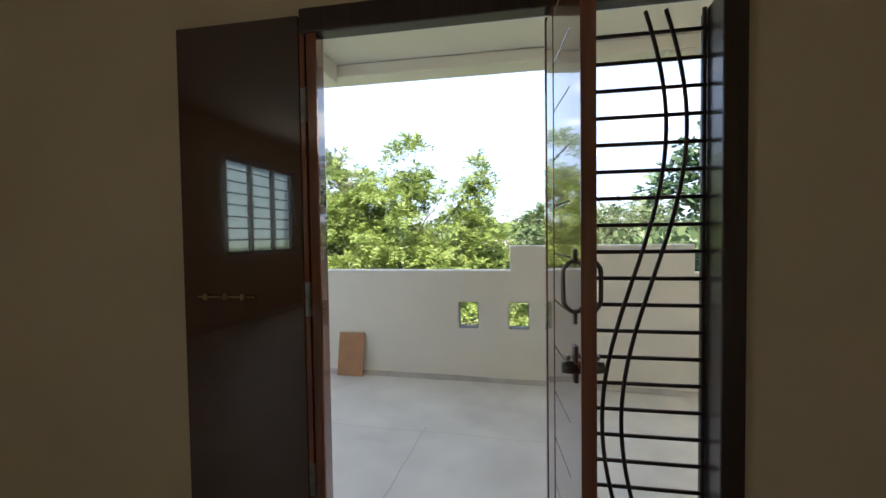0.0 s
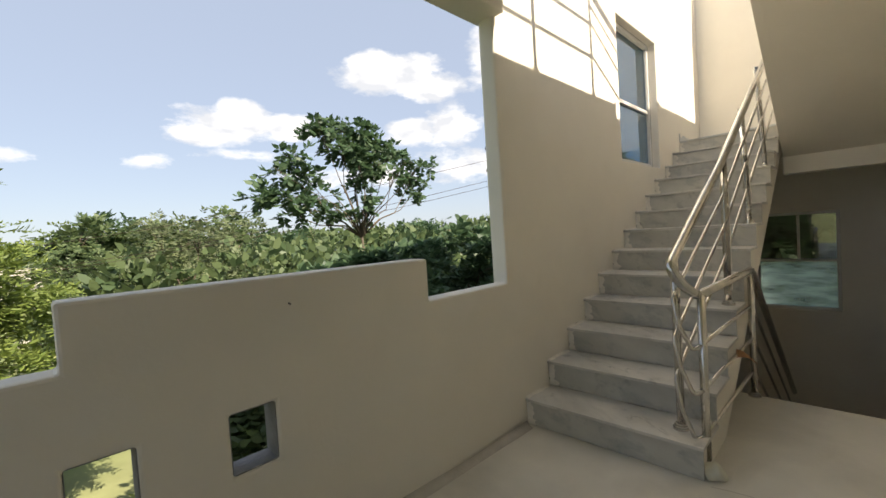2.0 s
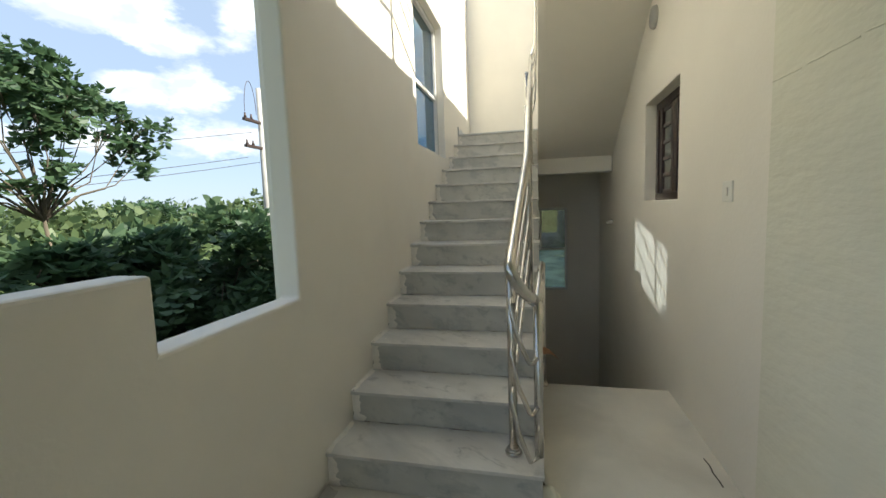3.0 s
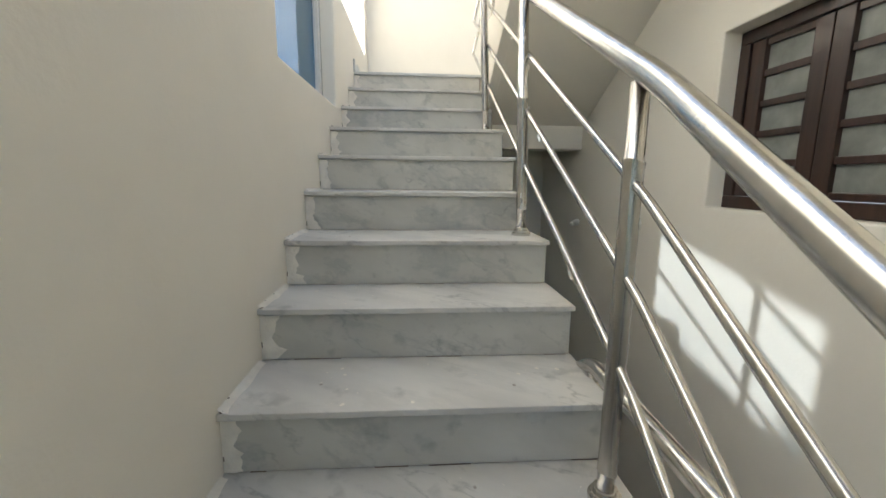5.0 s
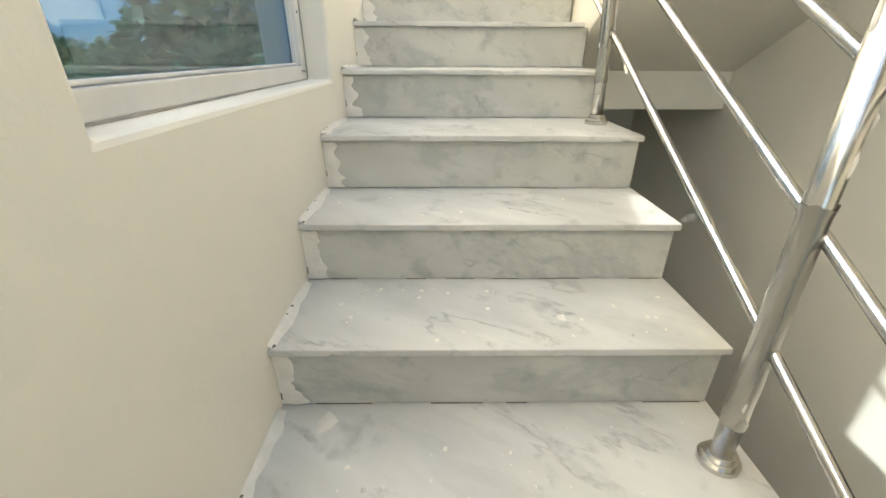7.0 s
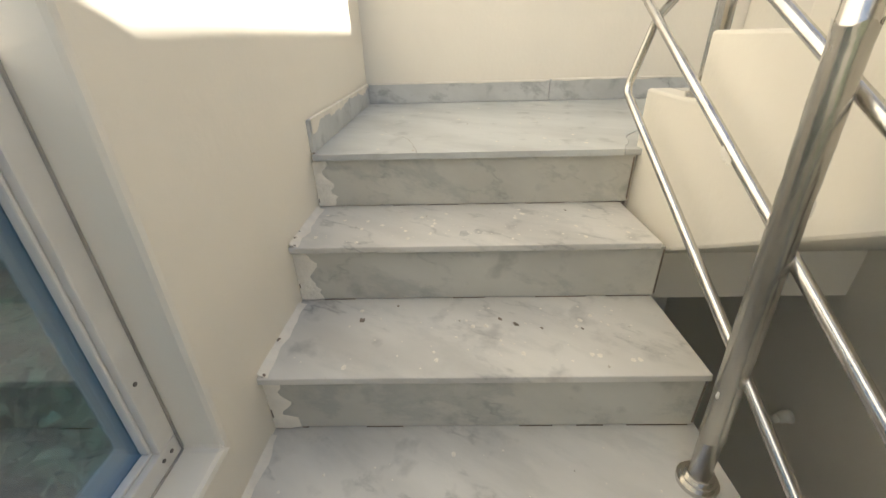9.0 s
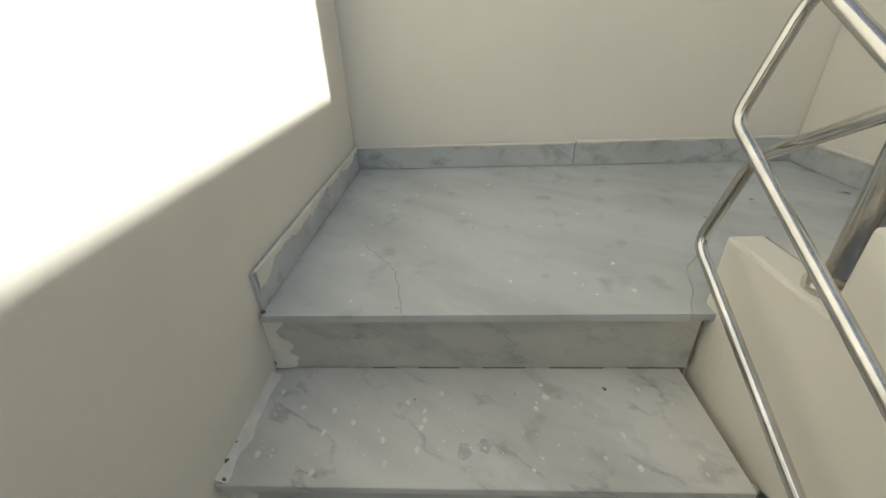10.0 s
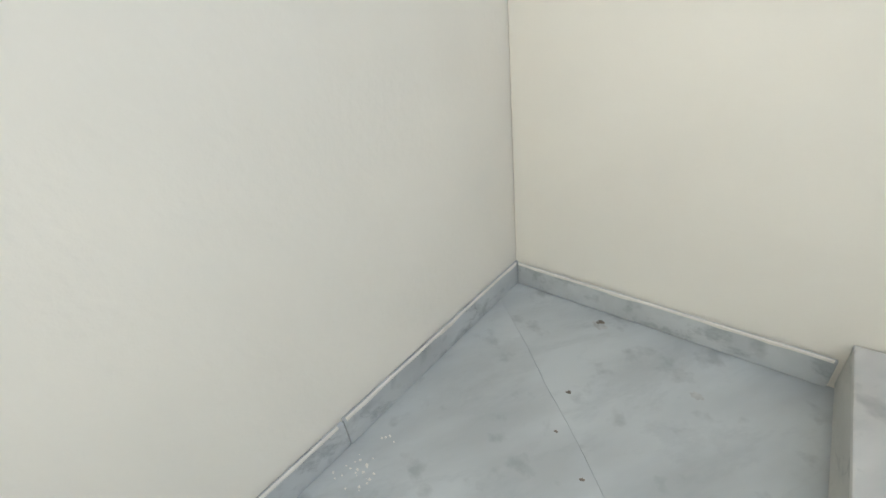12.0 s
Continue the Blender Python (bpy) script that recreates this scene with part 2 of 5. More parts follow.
def leaf_material(name, colour, colour2):
    m = bpy.data.materials.new(name)
    m.use_nodes = True
    nt = m.node_tree
    b = nt.nodes["Principled BSDF"]
    geo = nt.nodes.new("ShaderNodeNewGeometry")
    r = nt.nodes.new("ShaderNodeValToRGB")
    r.color_ramp.elements[0].color, r.color_ramp.elements[1].color = (*colour, 1), (*colour2, 1)
    nt.links.new(geo.outputs["Random Per Island"], r.inputs["Fac"])
    nt.links.new(r.outputs["Color"], b.inputs["Base Color"])
    b.inputs["Roughness"].default_value = 0.5
    tr = nt.nodes.new("ShaderNodeBsdfTranslucent")
    nt.links.new(r.outputs["Color"], tr.inputs["Color"])
    mix = nt.nodes.new("ShaderNodeMixShader")
    mix.inputs["Fac"].default_value = 0.42
    out = nt.nodes["Material Output"]
    nt.links.new(b.outputs["BSDF"], mix.inputs[1])
    nt.links.new(tr.outputs["BSDF"], mix.inputs[2])
    nt.links.new(mix.outputs["Shader"], out.inputs["Surface"])
    return m


def glass_material(name, tint, mirror, rough=0.02):
    """Coated window glass: part mirror, part tinted clear pane."""
    m = bpy.data.materials.new(name)
    m.use_nodes = True
    nt = m.node_tree
    nt.nodes.clear()
    out = nt.nodes.new("ShaderNodeOutputMaterial")
    gl = nt.nodes.new("ShaderNodeBsdfGlossy")
    gl.inputs["Color"].default_value = (*[0.9 + 0.1 * t for t in tint], 1)
    gl.inputs["Roughness"].default_value = rough
    tr = nt.nodes.new("ShaderNodeBsdfTransparent")
    tr.inputs["Color"].default_value = (*tint, 1)
    mix = nt.nodes.new("ShaderNodeMixShader")
    mix.inputs["Fac"].default_value = mirror
    nt.links.new(tr.outputs["BSDF"], mix.inputs[1])
    nt.links.new(gl.outputs["BSDF"], mix.inputs[2])
    nt.links.new(mix.outputs["Shader"], out.inputs["Surface"])
    return m


def streaked_glass_material(name):
    """A pane with a pale film in streaks, through which some of the outdoors shows."""
    m = glass_material(name, (0.5, 0.58, 0.58), 0.1)
    nt = m.node_tree
    out = nt.nodes["Material Output"]
    clear = out.inputs["Surface"].links[0].from_socket
    film = nt.nodes.new("ShaderNodeBsdfTranslucent")
    film.inputs["Color"].default_value = (0.5, 0.58, 0.58, 1)
    tc = nt.nodes.new("ShaderNodeTexCoord")
    mp = nt.nodes.new("ShaderNodeMapping")
    mp.inputs["Scale"].default_value = (1, 2, 9)
    ns = nt.nodes.new("ShaderNodeTexNoise")
    ns.inputs["Scale"].default_value, ns.inputs["Detail"].default_value = 1.6, 6
    nt.links.new(tc.outputs["Object"], mp.inputs["Vector"])
    nt.links.new(mp.outputs["Vector"], ns.inputs["Vector"])
    mr = nt.nodes.new("ShaderNodeMapRange")
    mr.inputs["From Min"].default_value, mr.inputs["From Max"].default_value = 0.35, 0.65
    mr.inputs["To Min"].default_value, mr.inputs["To Max"].default_value = 0.25, 0.7
    nt.links.new(ns.outputs["Fac"], mr.inputs["Value"])
    mix = nt.nodes.new("ShaderNodeMixShader")
    nt.links.new(mr.outputs["Result"], mix.inputs["Fac"])
    nt.links.new(clear, mix.inputs[1])
    nt.links.new(film.outputs["BSDF"], mix.inputs[2])
    nt.links.new(mix.outputs["Shader"], out.inputs["Surface"])
    return m


PAINT = material("cream_paint", (0.82, 0.768, 0.668), rough=0.75, scale=1.3, spread=0.035, stain=0.3,
                 stain_colour=(0.76, 0.70, 0.605), stain_scale=2.2, bump=0.12, bump_scale=45)
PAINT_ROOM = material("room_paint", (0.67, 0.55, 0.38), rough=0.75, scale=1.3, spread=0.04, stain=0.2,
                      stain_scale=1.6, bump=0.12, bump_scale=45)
CEILING = material("ceiling_paint", (0.82, 0.77, 0.68), rough=0.85, scale=1.1, spread=0.03, bump=0.12, bump_scale=40)
CEMENT = material("cement_floor", (0.69, 0.655, 0.58), rough=0.45, scale=2.5, spread=0.1, stain=0.5,
                  stain_colour=(0.46, 0.43, 0.37), stain_scale=1.5, bump=0.15, bump_scale=70)
SKIRT = material("cement_cove", (0.5, 0.46, 0.4), rough=0.8, scale=6, spread=0.16, stain=0.5, stain_scale=3, bump=0.3)
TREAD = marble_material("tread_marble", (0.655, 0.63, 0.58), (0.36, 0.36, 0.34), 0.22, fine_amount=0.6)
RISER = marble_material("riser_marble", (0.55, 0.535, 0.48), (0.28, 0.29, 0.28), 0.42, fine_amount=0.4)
LANDING = marble_material("landing_marble", (0.56, 0.57, 0.55), (0.38, 0.39, 0.38), 0.3, rough=0.3, fine_amount=0.12)
SKIRTING = marble_material("skirting_marble", (0.55, 0.56, 0.55), (0.27, 0.28, 0.28), 0.6)
FILM = material("packing_film", (0.5, 0.475, 0.43), rough=0.26, metal=0.92, scale=11, spread=0.35, stain=0.75,
                stain_colour=(0.13, 0.115, 0.095), stain_scale=5, bump=0.35, bump_scale=26, stretch=(1, 1, 0.25))
STEEL = material("stainless_steel", (0.62, 0.6, 0.56), rough=0.22, metal=1.0, scale=18, spread=0.15, stain=0.5,
                 stain_colour=(0.42, 0.4, 0.36), stain_scale=9, bump=0.04, bump_scale=120, stretch=(1, 1, 0.3))
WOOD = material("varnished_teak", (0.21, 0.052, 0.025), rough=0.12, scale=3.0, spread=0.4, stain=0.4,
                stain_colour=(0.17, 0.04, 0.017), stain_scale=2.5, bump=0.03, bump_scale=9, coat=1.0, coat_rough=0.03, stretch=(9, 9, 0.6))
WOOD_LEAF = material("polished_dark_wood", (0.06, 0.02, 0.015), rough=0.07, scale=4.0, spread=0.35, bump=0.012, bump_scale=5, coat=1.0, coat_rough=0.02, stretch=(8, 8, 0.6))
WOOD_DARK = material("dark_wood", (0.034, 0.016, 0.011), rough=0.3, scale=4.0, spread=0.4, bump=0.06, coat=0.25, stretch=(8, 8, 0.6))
GROOVE = material("groove_dark", (0.02, 0.008, 0.006), rough=0.6, scale=20, bump=0)
IRON = material("painted_iron", (0.05, 0.028, 0.02), rough=0.4, scale=20, spread=0.3, bump=0.1)
BRASS = material("aged_brass", (0.28, 0.2, 0.1), rough=0.35, metal=1.0, scale=25, spread=0.35, bump=0.1)
DARK_STEEL = material("dull_steel", (0.2, 0.19, 0.18), rough=0.35, metal=1.0, scale=25, spread=0.3, bump=0.1)
WHITE_FRAME = material("white_aluminium", (0.72, 0.7, 0.66), rough=0.35, scale=12, spread=0.05, stain=0.2, bump=0.03)
SEALANT = material("grey_sealant", (0.42, 0.4, 0.36), rough=0.7, scale=20, spread=0.2, bump=0.2)
PVC = material("white_plastic", (0.75, 0.72, 0.64), rough=0.4, scale=12, spread=0.04, bump=0.02)
CARDBOARD = material("brown_board", (0.42, 0.22, 0.11), rough=0.75, scale=9, spread=0.14, stain=0.3, bump=0.15)
PUTTY = material("wall_putty", (0.78, 0.735, 0.65), rough=0.9, scale=18, spread=0.08, bump=0.35, bump_scale=90)
STAIN = material("grey_stain", (0.47, 0.46, 0.43), rough=0.5, scale=40, spread=0.2, bump=0.05)
DIRT = material("dark_dirt", (0.06, 0.05, 0.042), rough=0.95, scale=30, spread=0.4, bump=0.3)
SMEAR = material("brown_smear", (0.2, 0.16, 0.12), rough=0.6, scale=40, spread=0.4, bump=0.1)
HOLE_GREY = material("hole_grey", (0.26, 0.25, 0.24), rough=0.9, scale=14, spread=0.2, bump=0.4, bump_scale=60)
ROUGH_PLASTER = material("rough_plaster", (0.74, 0.71, 0.58), rough=0.85, scale=2.0, spread=0.05, stain=0.4, stain_colour=(0.66, 0.64, 0.52),
                         stain_scale=1.2, bump=0.55, bump_scale=18, stretch=(0.55, 1, 1.5))
GLASS_BLUE = glass_material("blue_reflective_glass", (0.34, 0.5, 0.6), 0.26, 0.02)
GLASS = glass_material("window_glass", (0.75, 0.85, 0.83), 0.12)
# pane tint darkened so that less light comes through
GLASS_DIM = glass_material("dim_window_glass", (0.35, 0.37, 0.34), 0.12)
GLASS_STREAKED = streaked_glass_material("streaked_glass")
FROSTED = material("frosted_pane", (0.2, 0.21, 0.19), rough=0.25, scale=10, spread=0.25, bump=0.3, bump_scale=14)
GROUND = material("dry_grass_ground", (0.24, 0.25, 0.11), rough=0.95, scale=0.5, spread=0.3, stain=0.8,
                  stain_colour=(0.12, 0.17, 0.04), stain_scale=0.12, bump=0.4, bump_scale=8)
ROOF = material("pale_roof", (0.62, 0.58, 0.5), rough=0.8, scale=1.2, spread=0.12, stain=0.4, stain_scale=0.5, bump=0.1)
BARK = material("bark", (0.12, 0.095, 0.065), rough=0.9, scale=8, spread=0.3, bump=0.5, bump_scale=20, stretch=(1, 1, 0.25))
LEAF_LIME = leaf_material("lime_leaves", (0.125, 0.185, 0.042), (0.27, 0.33, 0.085))
LEAF_DARK = leaf_material("dark_leaves", (0.046, 0.095, 0.046), (0.115, 0.18, 0.085))
LEAF_GREY = leaf_material("dusty_leaves", (0.14, 0.18, 0.085), (0.25, 0.28, 0.15))
# far leaves paler: the haze of distance is put into their colour
LEAF_FAR = leaf_material("far_leaves", (0.075, 0.12, 0.05), (0.16, 0.21, 0.085))
CONCRETE = material("pole_concrete", (0.42, 0.4, 0.37), rough=0.85, scale=6, spread=0.12, bump=0.2)


# ---- mesh tools ----
def mesh_of(name, bm, mat, smooth=False):
    bmesh.ops.recalc_face_normals(bm, faces=bm.faces)
    me = bpy.data.meshes.new(name)
    bm.to_mesh(me)
    bm.free()
    me.materials.append(mat)
    if smooth:
        me.polygons.foreach_set("use_smooth", [True] * len(me.polygons))
    return me


def part(name, bm, mat, parent=None, label="", smooth=False):
    ob = new(name, mesh_of(name, bm, mat, smooth))
    if parent:
        ob.parent = parent
    if label:
        ob["label"] = label
    return ob


def thing(name, at, label, category, group=""):
    ob = new(name)
    ob.empty_display_size = 0.1
    ob.matrix_world = at if isinstance(at, Matrix) else Matrix.Translation(at)
    return tagged(ob, label, category, group)


def bevel(ob, width=0.006, segments=2):
    md = ob.modifiers.new("bevel", "BEVEL")
    md.width, md.segments, md.limit_method, md.angle_limit = width, segments, "ANGLE", radians(40)
    return ob


def box(bm, x0, x1, y0, y1, z0, z1):
    v = [bm.verts.new((x, y, z)) for x in (x0, x1) for y in (y0, y1) for z in (z0, z1)]
    for f in ((0, 1, 3, 2), (4, 6, 7, 5), (0, 4, 5, 1), (2, 3, 7, 6), (0, 2, 6, 4), (1, 5, 7, 3)):
        bm.faces.new([v[i] for i in f])
    return v


def boxes(*dims):
    bm = bmesh.new()
    for d in dims:
        box(bm, *d)
    return bm


def chamfered(x0, x1, y0, y1, z0, z1, c=0.006):
    bm = boxes((x0, x1, y0, y1, z0, z1))
    bmesh.ops.bevel(bm, geom=bm.edges[:], offset=c, segments=2, affect="EDGES", profile=0.6)
    return bm


def prism(points, axis, a, b):
    """A polygon in the plane across the axis, pushed from a to b along it."""
    bm = bmesh.new()
    put = {"x": lambda u, v, w: (w, u, v), "y": lambda u, v, w: (u, w, v), "z": lambda u, v, w: (u, v, w)}[axis]
    lo = [bm.verts.new(put(u, v, a)) for u, v in points]
    hi = [bm.verts.new(put(u, v, b)) for u, v in points]
    bm.faces.new(lo)
    bm.faces.new(hi[::-1])
    n = len(points)
    for i in range(n):
        bm.faces.new((lo[i], lo[(i + 1) % n], hi[(i + 1) % n], hi[i]))
    return bm


def grid_solid(us, vs, keep, axis, a, b):
    """A wall cut into a grid of cells, those for which keep() holds built from a to b along the axis, with openings right through."""
    bm = bmesh.new()
    put = {"x": lambda u, v, w: (w, u, v), "y": lambda u, v, w: (u, w, v), "z": lambda u, v, w: (u, v, w)}[axis]
    verts = {}

    def vert(i, j, k):
        if (i, j, k) not in verts:
            verts[i, j, k] = bm.verts.new(put(us[i], vs[j], (a, b)[k]))
        return verts[i, j, k]

    on = {(i, j) for i in range(len(us) - 1) for j in range(len(vs) - 1)
          if keep((us[i] + us[i + 1]) / 2, (vs[j] + vs[j + 1]) / 2)}
    for i, j in on:
        for k in (0, 1):
            bm.faces.new([vert(i, j, k), vert(i + 1, j, k), vert(i + 1, j + 1, k), vert(i, j + 1, k)])
        for di, dj, p, q in ((-1, 0, (i, j), (i, j + 1)), (1, 0, (i + 1, j), (i + 1, j + 1)),
                             (0, -1, (i, j), (i + 1, j)), (0, 1, (i, j + 1), (i + 1, j + 1))):
            if (i + di, j + dj) not in on:
                bm.faces.new([vert(*p, 0), vert(*q, 0), vert(*q, 1), vert(*p, 1)])
    return bm


def tube(bm, pts, radius, sides=12, taper=1.0):
    """A round bar along points, mitred at the bends."""
    pts = [Vector(p) for p in pts]
    rings = []
    side = None
    for i, p in enumerate(pts):
        d0 = (p - pts[i - 1]).normalized() if i else (pts[1] - p).normalized()
        d1 = (pts[i + 1] - p).normalized() if i < len(pts) - 1 else d0
        t = (d0 + d1).normalized()
        if side is None:
            side = t.orthogonal().normalized()
        side = (side - t * side.dot(t)).normalized()
        up = t.cross(side)
        k = 1 / max(0.5, t.dot(d0))
        r = radius * (1 + (taper - 1) * i / max(1, len(pts) - 1))
        bend = (d1 - d0)
        bend = bend.normalized() if bend.length > 1e-4 else None
        ring = []
        for s in range(sides):
            o = (side * math.cos(2 * math.pi * s / sides) + up * math.sin(2 * math.pi * s / sides)) * r
            if bend:
                o += bend * o.dot(bend) * (k - 1)
            ring.append(bm.verts.new(p + o))
        rings.append(ring)
    for a, b in zip(rings, rings[1:]):
        for s in range(sides):
            bm.faces.new((a[s], a[(s + 1) % sides], b[(s + 1) % sides], b[s]))
    bm.faces.new(rings[0][::-1])
    bm.faces.new(rings[-1])
    return bm


def bar(*pts, r=0.02, sides=12):
    return tube(bmesh.new(), pts, r, sides)


def rounded_path(pts, radius=0.05, steps=5):
    """Points along a line of straights whose corners are rounded off."""
    pts = [Vector(p) for p in pts]
    out = [pts[0]]
    for a, b, c in zip(pts, pts[1:], pts[2:]):
        r = min(radius, (b - a).length * 0.45, (c - b).length * 0.45)
        p, q = b + (a - b).normalized() * r, b + (c - b).normalized() * r
        for i in range(steps + 1):
            s = i / steps
            out.append(p * (1 - s) ** 2 + b * 2 * s * (1 - s) + q * s * s)
    out.append(pts[-1])
    return out


def structure(name, bm, mat, bev=0.0, label="", smooth=False):
    ob = part(name, bm, mat, None, label, smooth)
    if bev:
        bevel(ob, bev)
    return tagged(ob, kind="structure")


# ---- plan ----
WALL_N, WALL_N_OUT = 2.86, 2.99      # parapet and stair wall
WALL_S, WALL_S_IN = 0.855, 0.70     # house wall with the door
WALL_E = 8.283                       # end wall of the stairs
RISE, GOING, FIRST = 0.187, 0.3208, 3.3
# the steps were laid by hand: each nose has its own place
NOSE = [3.30, 3.614, 3.938, 4.25, 4.555, 4.873, 5.184, 5.516, 5.829, 6.152, 6.543, 6.853, 7.152]
EDGE = 1.79                          # open side of the flight up
LAND = 13 * RISE
GROUND_Z = -3.7
FLOOR_X = (-6.0, -0.5, 0.3, 1.3, 2.2, 3.2, 4.75)
FLOOR_Z = (0.075, 0.075, 0.066, 0.048, 0.022, 0.0, 0.0)
TERRACE = 3.68
WX0, WX1, WZ0, WZ1 = 5.25, 6.385, 2.027, 3.525   # opening of the stair window
HOLES = ((0.477, 0.658), (0.922, 1.102), (1.38, 1.557))


# the wall beside the steps bows a little outwards between the column and the window
WALL_X = (-6.0, 2.45, 3.3, 4.6, 5.5, 6.2, 6.8, 8.3)
WALL_Y = (2.86, 2.86, 2.879, 2.879, 2.875, 2.87, 2.858, 2.856)


def wall_y(x):
    return float(np.interp(x, WALL_X, WALL_Y))


def floor_z(x):
    return float(np.interp(x, FLOOR_X, FLOOR_Z))


def build_structure():
    # balcony and room floors
    outline = [(x, z) for x, z in zip(FLOOR_X, FLOOR_Z)]
    bm = prism(outline + [(4.75, -0.16), (-6.0, -0.16)], "y", WALL_S, WALL_N)
    structure("floor_balcony", bm, CEMENT)
    structure("floor_room", boxes((-3.2, 3.0, -6.0, WALL_S, -0.1, 0.085)), CEMENT)
    # parapet, column and stair wall in one
    xs = [-6, -0.86, 0.477, 0.658, 0.922, 1.102, 0.937, 1.38, 1.557, 2.426, 3.165, 3.3, 4.6, WX0, 5.5, 6.2, WX1, 6.8, 8.283]
    zs = [GROUND_Z, 0.525, 0.764, 1.03, 1.048, 1.262, WZ0, 2.815, WZ1, 5.6]
    xs, zs = sorted(xs), sorted(zs)

    def north(x, z):
        if x < 3.165:
            for a, b in HOLES:
                if a < x < b and 0.525 < z < 0.764:
                    return False
            top = 1.048 if -0.86 < x < 0.937 else 1.03 if x > 2.426 else 1.262
            return z < top
        if WX0 < x < WX1 and WZ0 < z < WZ1:
            return False
        return True

    bm = grid_solid(xs, zs, north, "y", WALL_N, WALL_N_OUT)
    for v in bm.verts:
        if abs(v.co.y - WALL_N) < 1e-4:
            v.co.y = wall_y(v.co.x)
    structure("wall_north", bm, PAINT, 0.012)
    structure("wall_north_outer", grid_solid([3.3, WX0, WX1, 8.283], [GROUND_Z, WZ0, WZ1, 5.6],
                                             lambda x, z: not (WX0 < x < WX1 and WZ0 < z < WZ1), "y", WALL_N_OUT, 3.1), PAINT)
    # dark grey plates over the four inner faces of each parapet hole
    for x0, x1 in HOLES:
        bm = boxes((x0 - 0.001, x0 + 0.004, WALL_N + 0.012, WALL_N_OUT - 0.004, 0.524, 0.765), (x1 - 0.004, x1 + 0.001, WALL_N + 0.012, WALL_N_OUT - 0.004, 0.524, 0.765),
                   (x0 + 0.005, x1 - 0.005, WALL_N + 0.012, WALL_N_OUT - 0.004, 0.523, 0.53), (x0 + 0.005, x1 - 0.005, WALL_N + 0.012, WALL_N_OUT - 0.004, 0.76, 0.766))
        structure("trim_hole_lining", bm, HOLE_GREY)
    # end wall with the window over the lower landing
    structure("wall_east", grid_solid([0.55, 1.34, 2.215, 3.0], [GROUND_Z, 0.042, 1.376, 6.4],
                                      lambda y, z: not (1.34 < y < 2.215 and 0.042 < z < 1.376), "x", WALL_E, WALL_E + 0.14), PAINT, 0.008)

    def south(x, z):
        if 0.165 < x < 1.674 and 0.0 < z < 2.172:
            return False
        if 4.645 < x < 5.545 and 1.43 < z < 2.27:
            return False
        return z < 3.5 or 5.9 < x

    xs = [-6, 0.165, 1.674, 4.645, 5.545, 5.9, 8.283]
    zs = [GROUND_Z, 0.0, 2.172, 1.43, 2.27, 3.5, 4.8]
    structure("wall_south", grid_solid(sorted(xs), sorted(zs), south, "y", WALL_S_IN, WALL_S), PAINT, 0.008)
    structure("trim_rough_plaster", boxes((1.74, 3.49, WALL_S - 0.001, WALL_S + 0.004, 0.03, 2.88)), ROUGH_PLASTER, 0.003)
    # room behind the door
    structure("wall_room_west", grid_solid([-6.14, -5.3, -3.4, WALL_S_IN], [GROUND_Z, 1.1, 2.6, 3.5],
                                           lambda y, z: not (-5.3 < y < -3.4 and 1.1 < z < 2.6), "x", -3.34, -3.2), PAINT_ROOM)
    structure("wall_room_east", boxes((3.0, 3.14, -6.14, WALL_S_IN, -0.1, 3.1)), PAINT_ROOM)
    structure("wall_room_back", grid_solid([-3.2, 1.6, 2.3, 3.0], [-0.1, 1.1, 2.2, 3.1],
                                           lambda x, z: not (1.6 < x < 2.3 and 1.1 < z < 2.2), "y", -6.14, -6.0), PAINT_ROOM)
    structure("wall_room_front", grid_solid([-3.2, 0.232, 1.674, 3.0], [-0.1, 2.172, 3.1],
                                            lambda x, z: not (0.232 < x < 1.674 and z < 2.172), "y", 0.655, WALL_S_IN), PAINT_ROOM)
    structure("ceiling_room", boxes((-3.34, 3.14, -6.14, WALL_S_IN, 3.1, 3.3)), CEILING)
    # balcony ceiling, its edge beam and cross beam
    structure("ceiling_balcony", boxes((-1.3, 3.2, WALL_S, 3.03, 2.93, 3.12)), CEILING)
    structure("ceiling_edge_beam", boxes((-1.3, 3.2, 2.80, 3.03, 2.815, 2.926)), CEILING, 0.01)
    structure("ceiling_cross_beam", boxes((-0.9, -0.6, WALL_S, 2.797, 2.76, 2.926)), CEILING, 0.01)
    # terrace slab over the passage
    structure("ceiling_terrace", boxes((3.204, 5.25, WALL_S + 0.002, EDGE - 0.012, TERRACE - 0.16, TERRACE)), CEILING)
    structure("ceiling_terrace_beam", boxes((5.0, 5.232, WALL_S + 0.002, EDGE - 0.014, 3.16, TERRACE - 0.162)), CEILING)
    # unseen wall added under the balcony, keeps outdoor light off the flight down
    structure("wall_under_balcony", boxes((4.61, 4.746, WALL_S, WALL_N, GROUND_Z, -0.162)), PAINT)
    structure("roof_house", boxes((-6, 5.9, -6.2, WALL_S, 3.504, TERRACE - 0.004)), CEMENT)


build_structure()


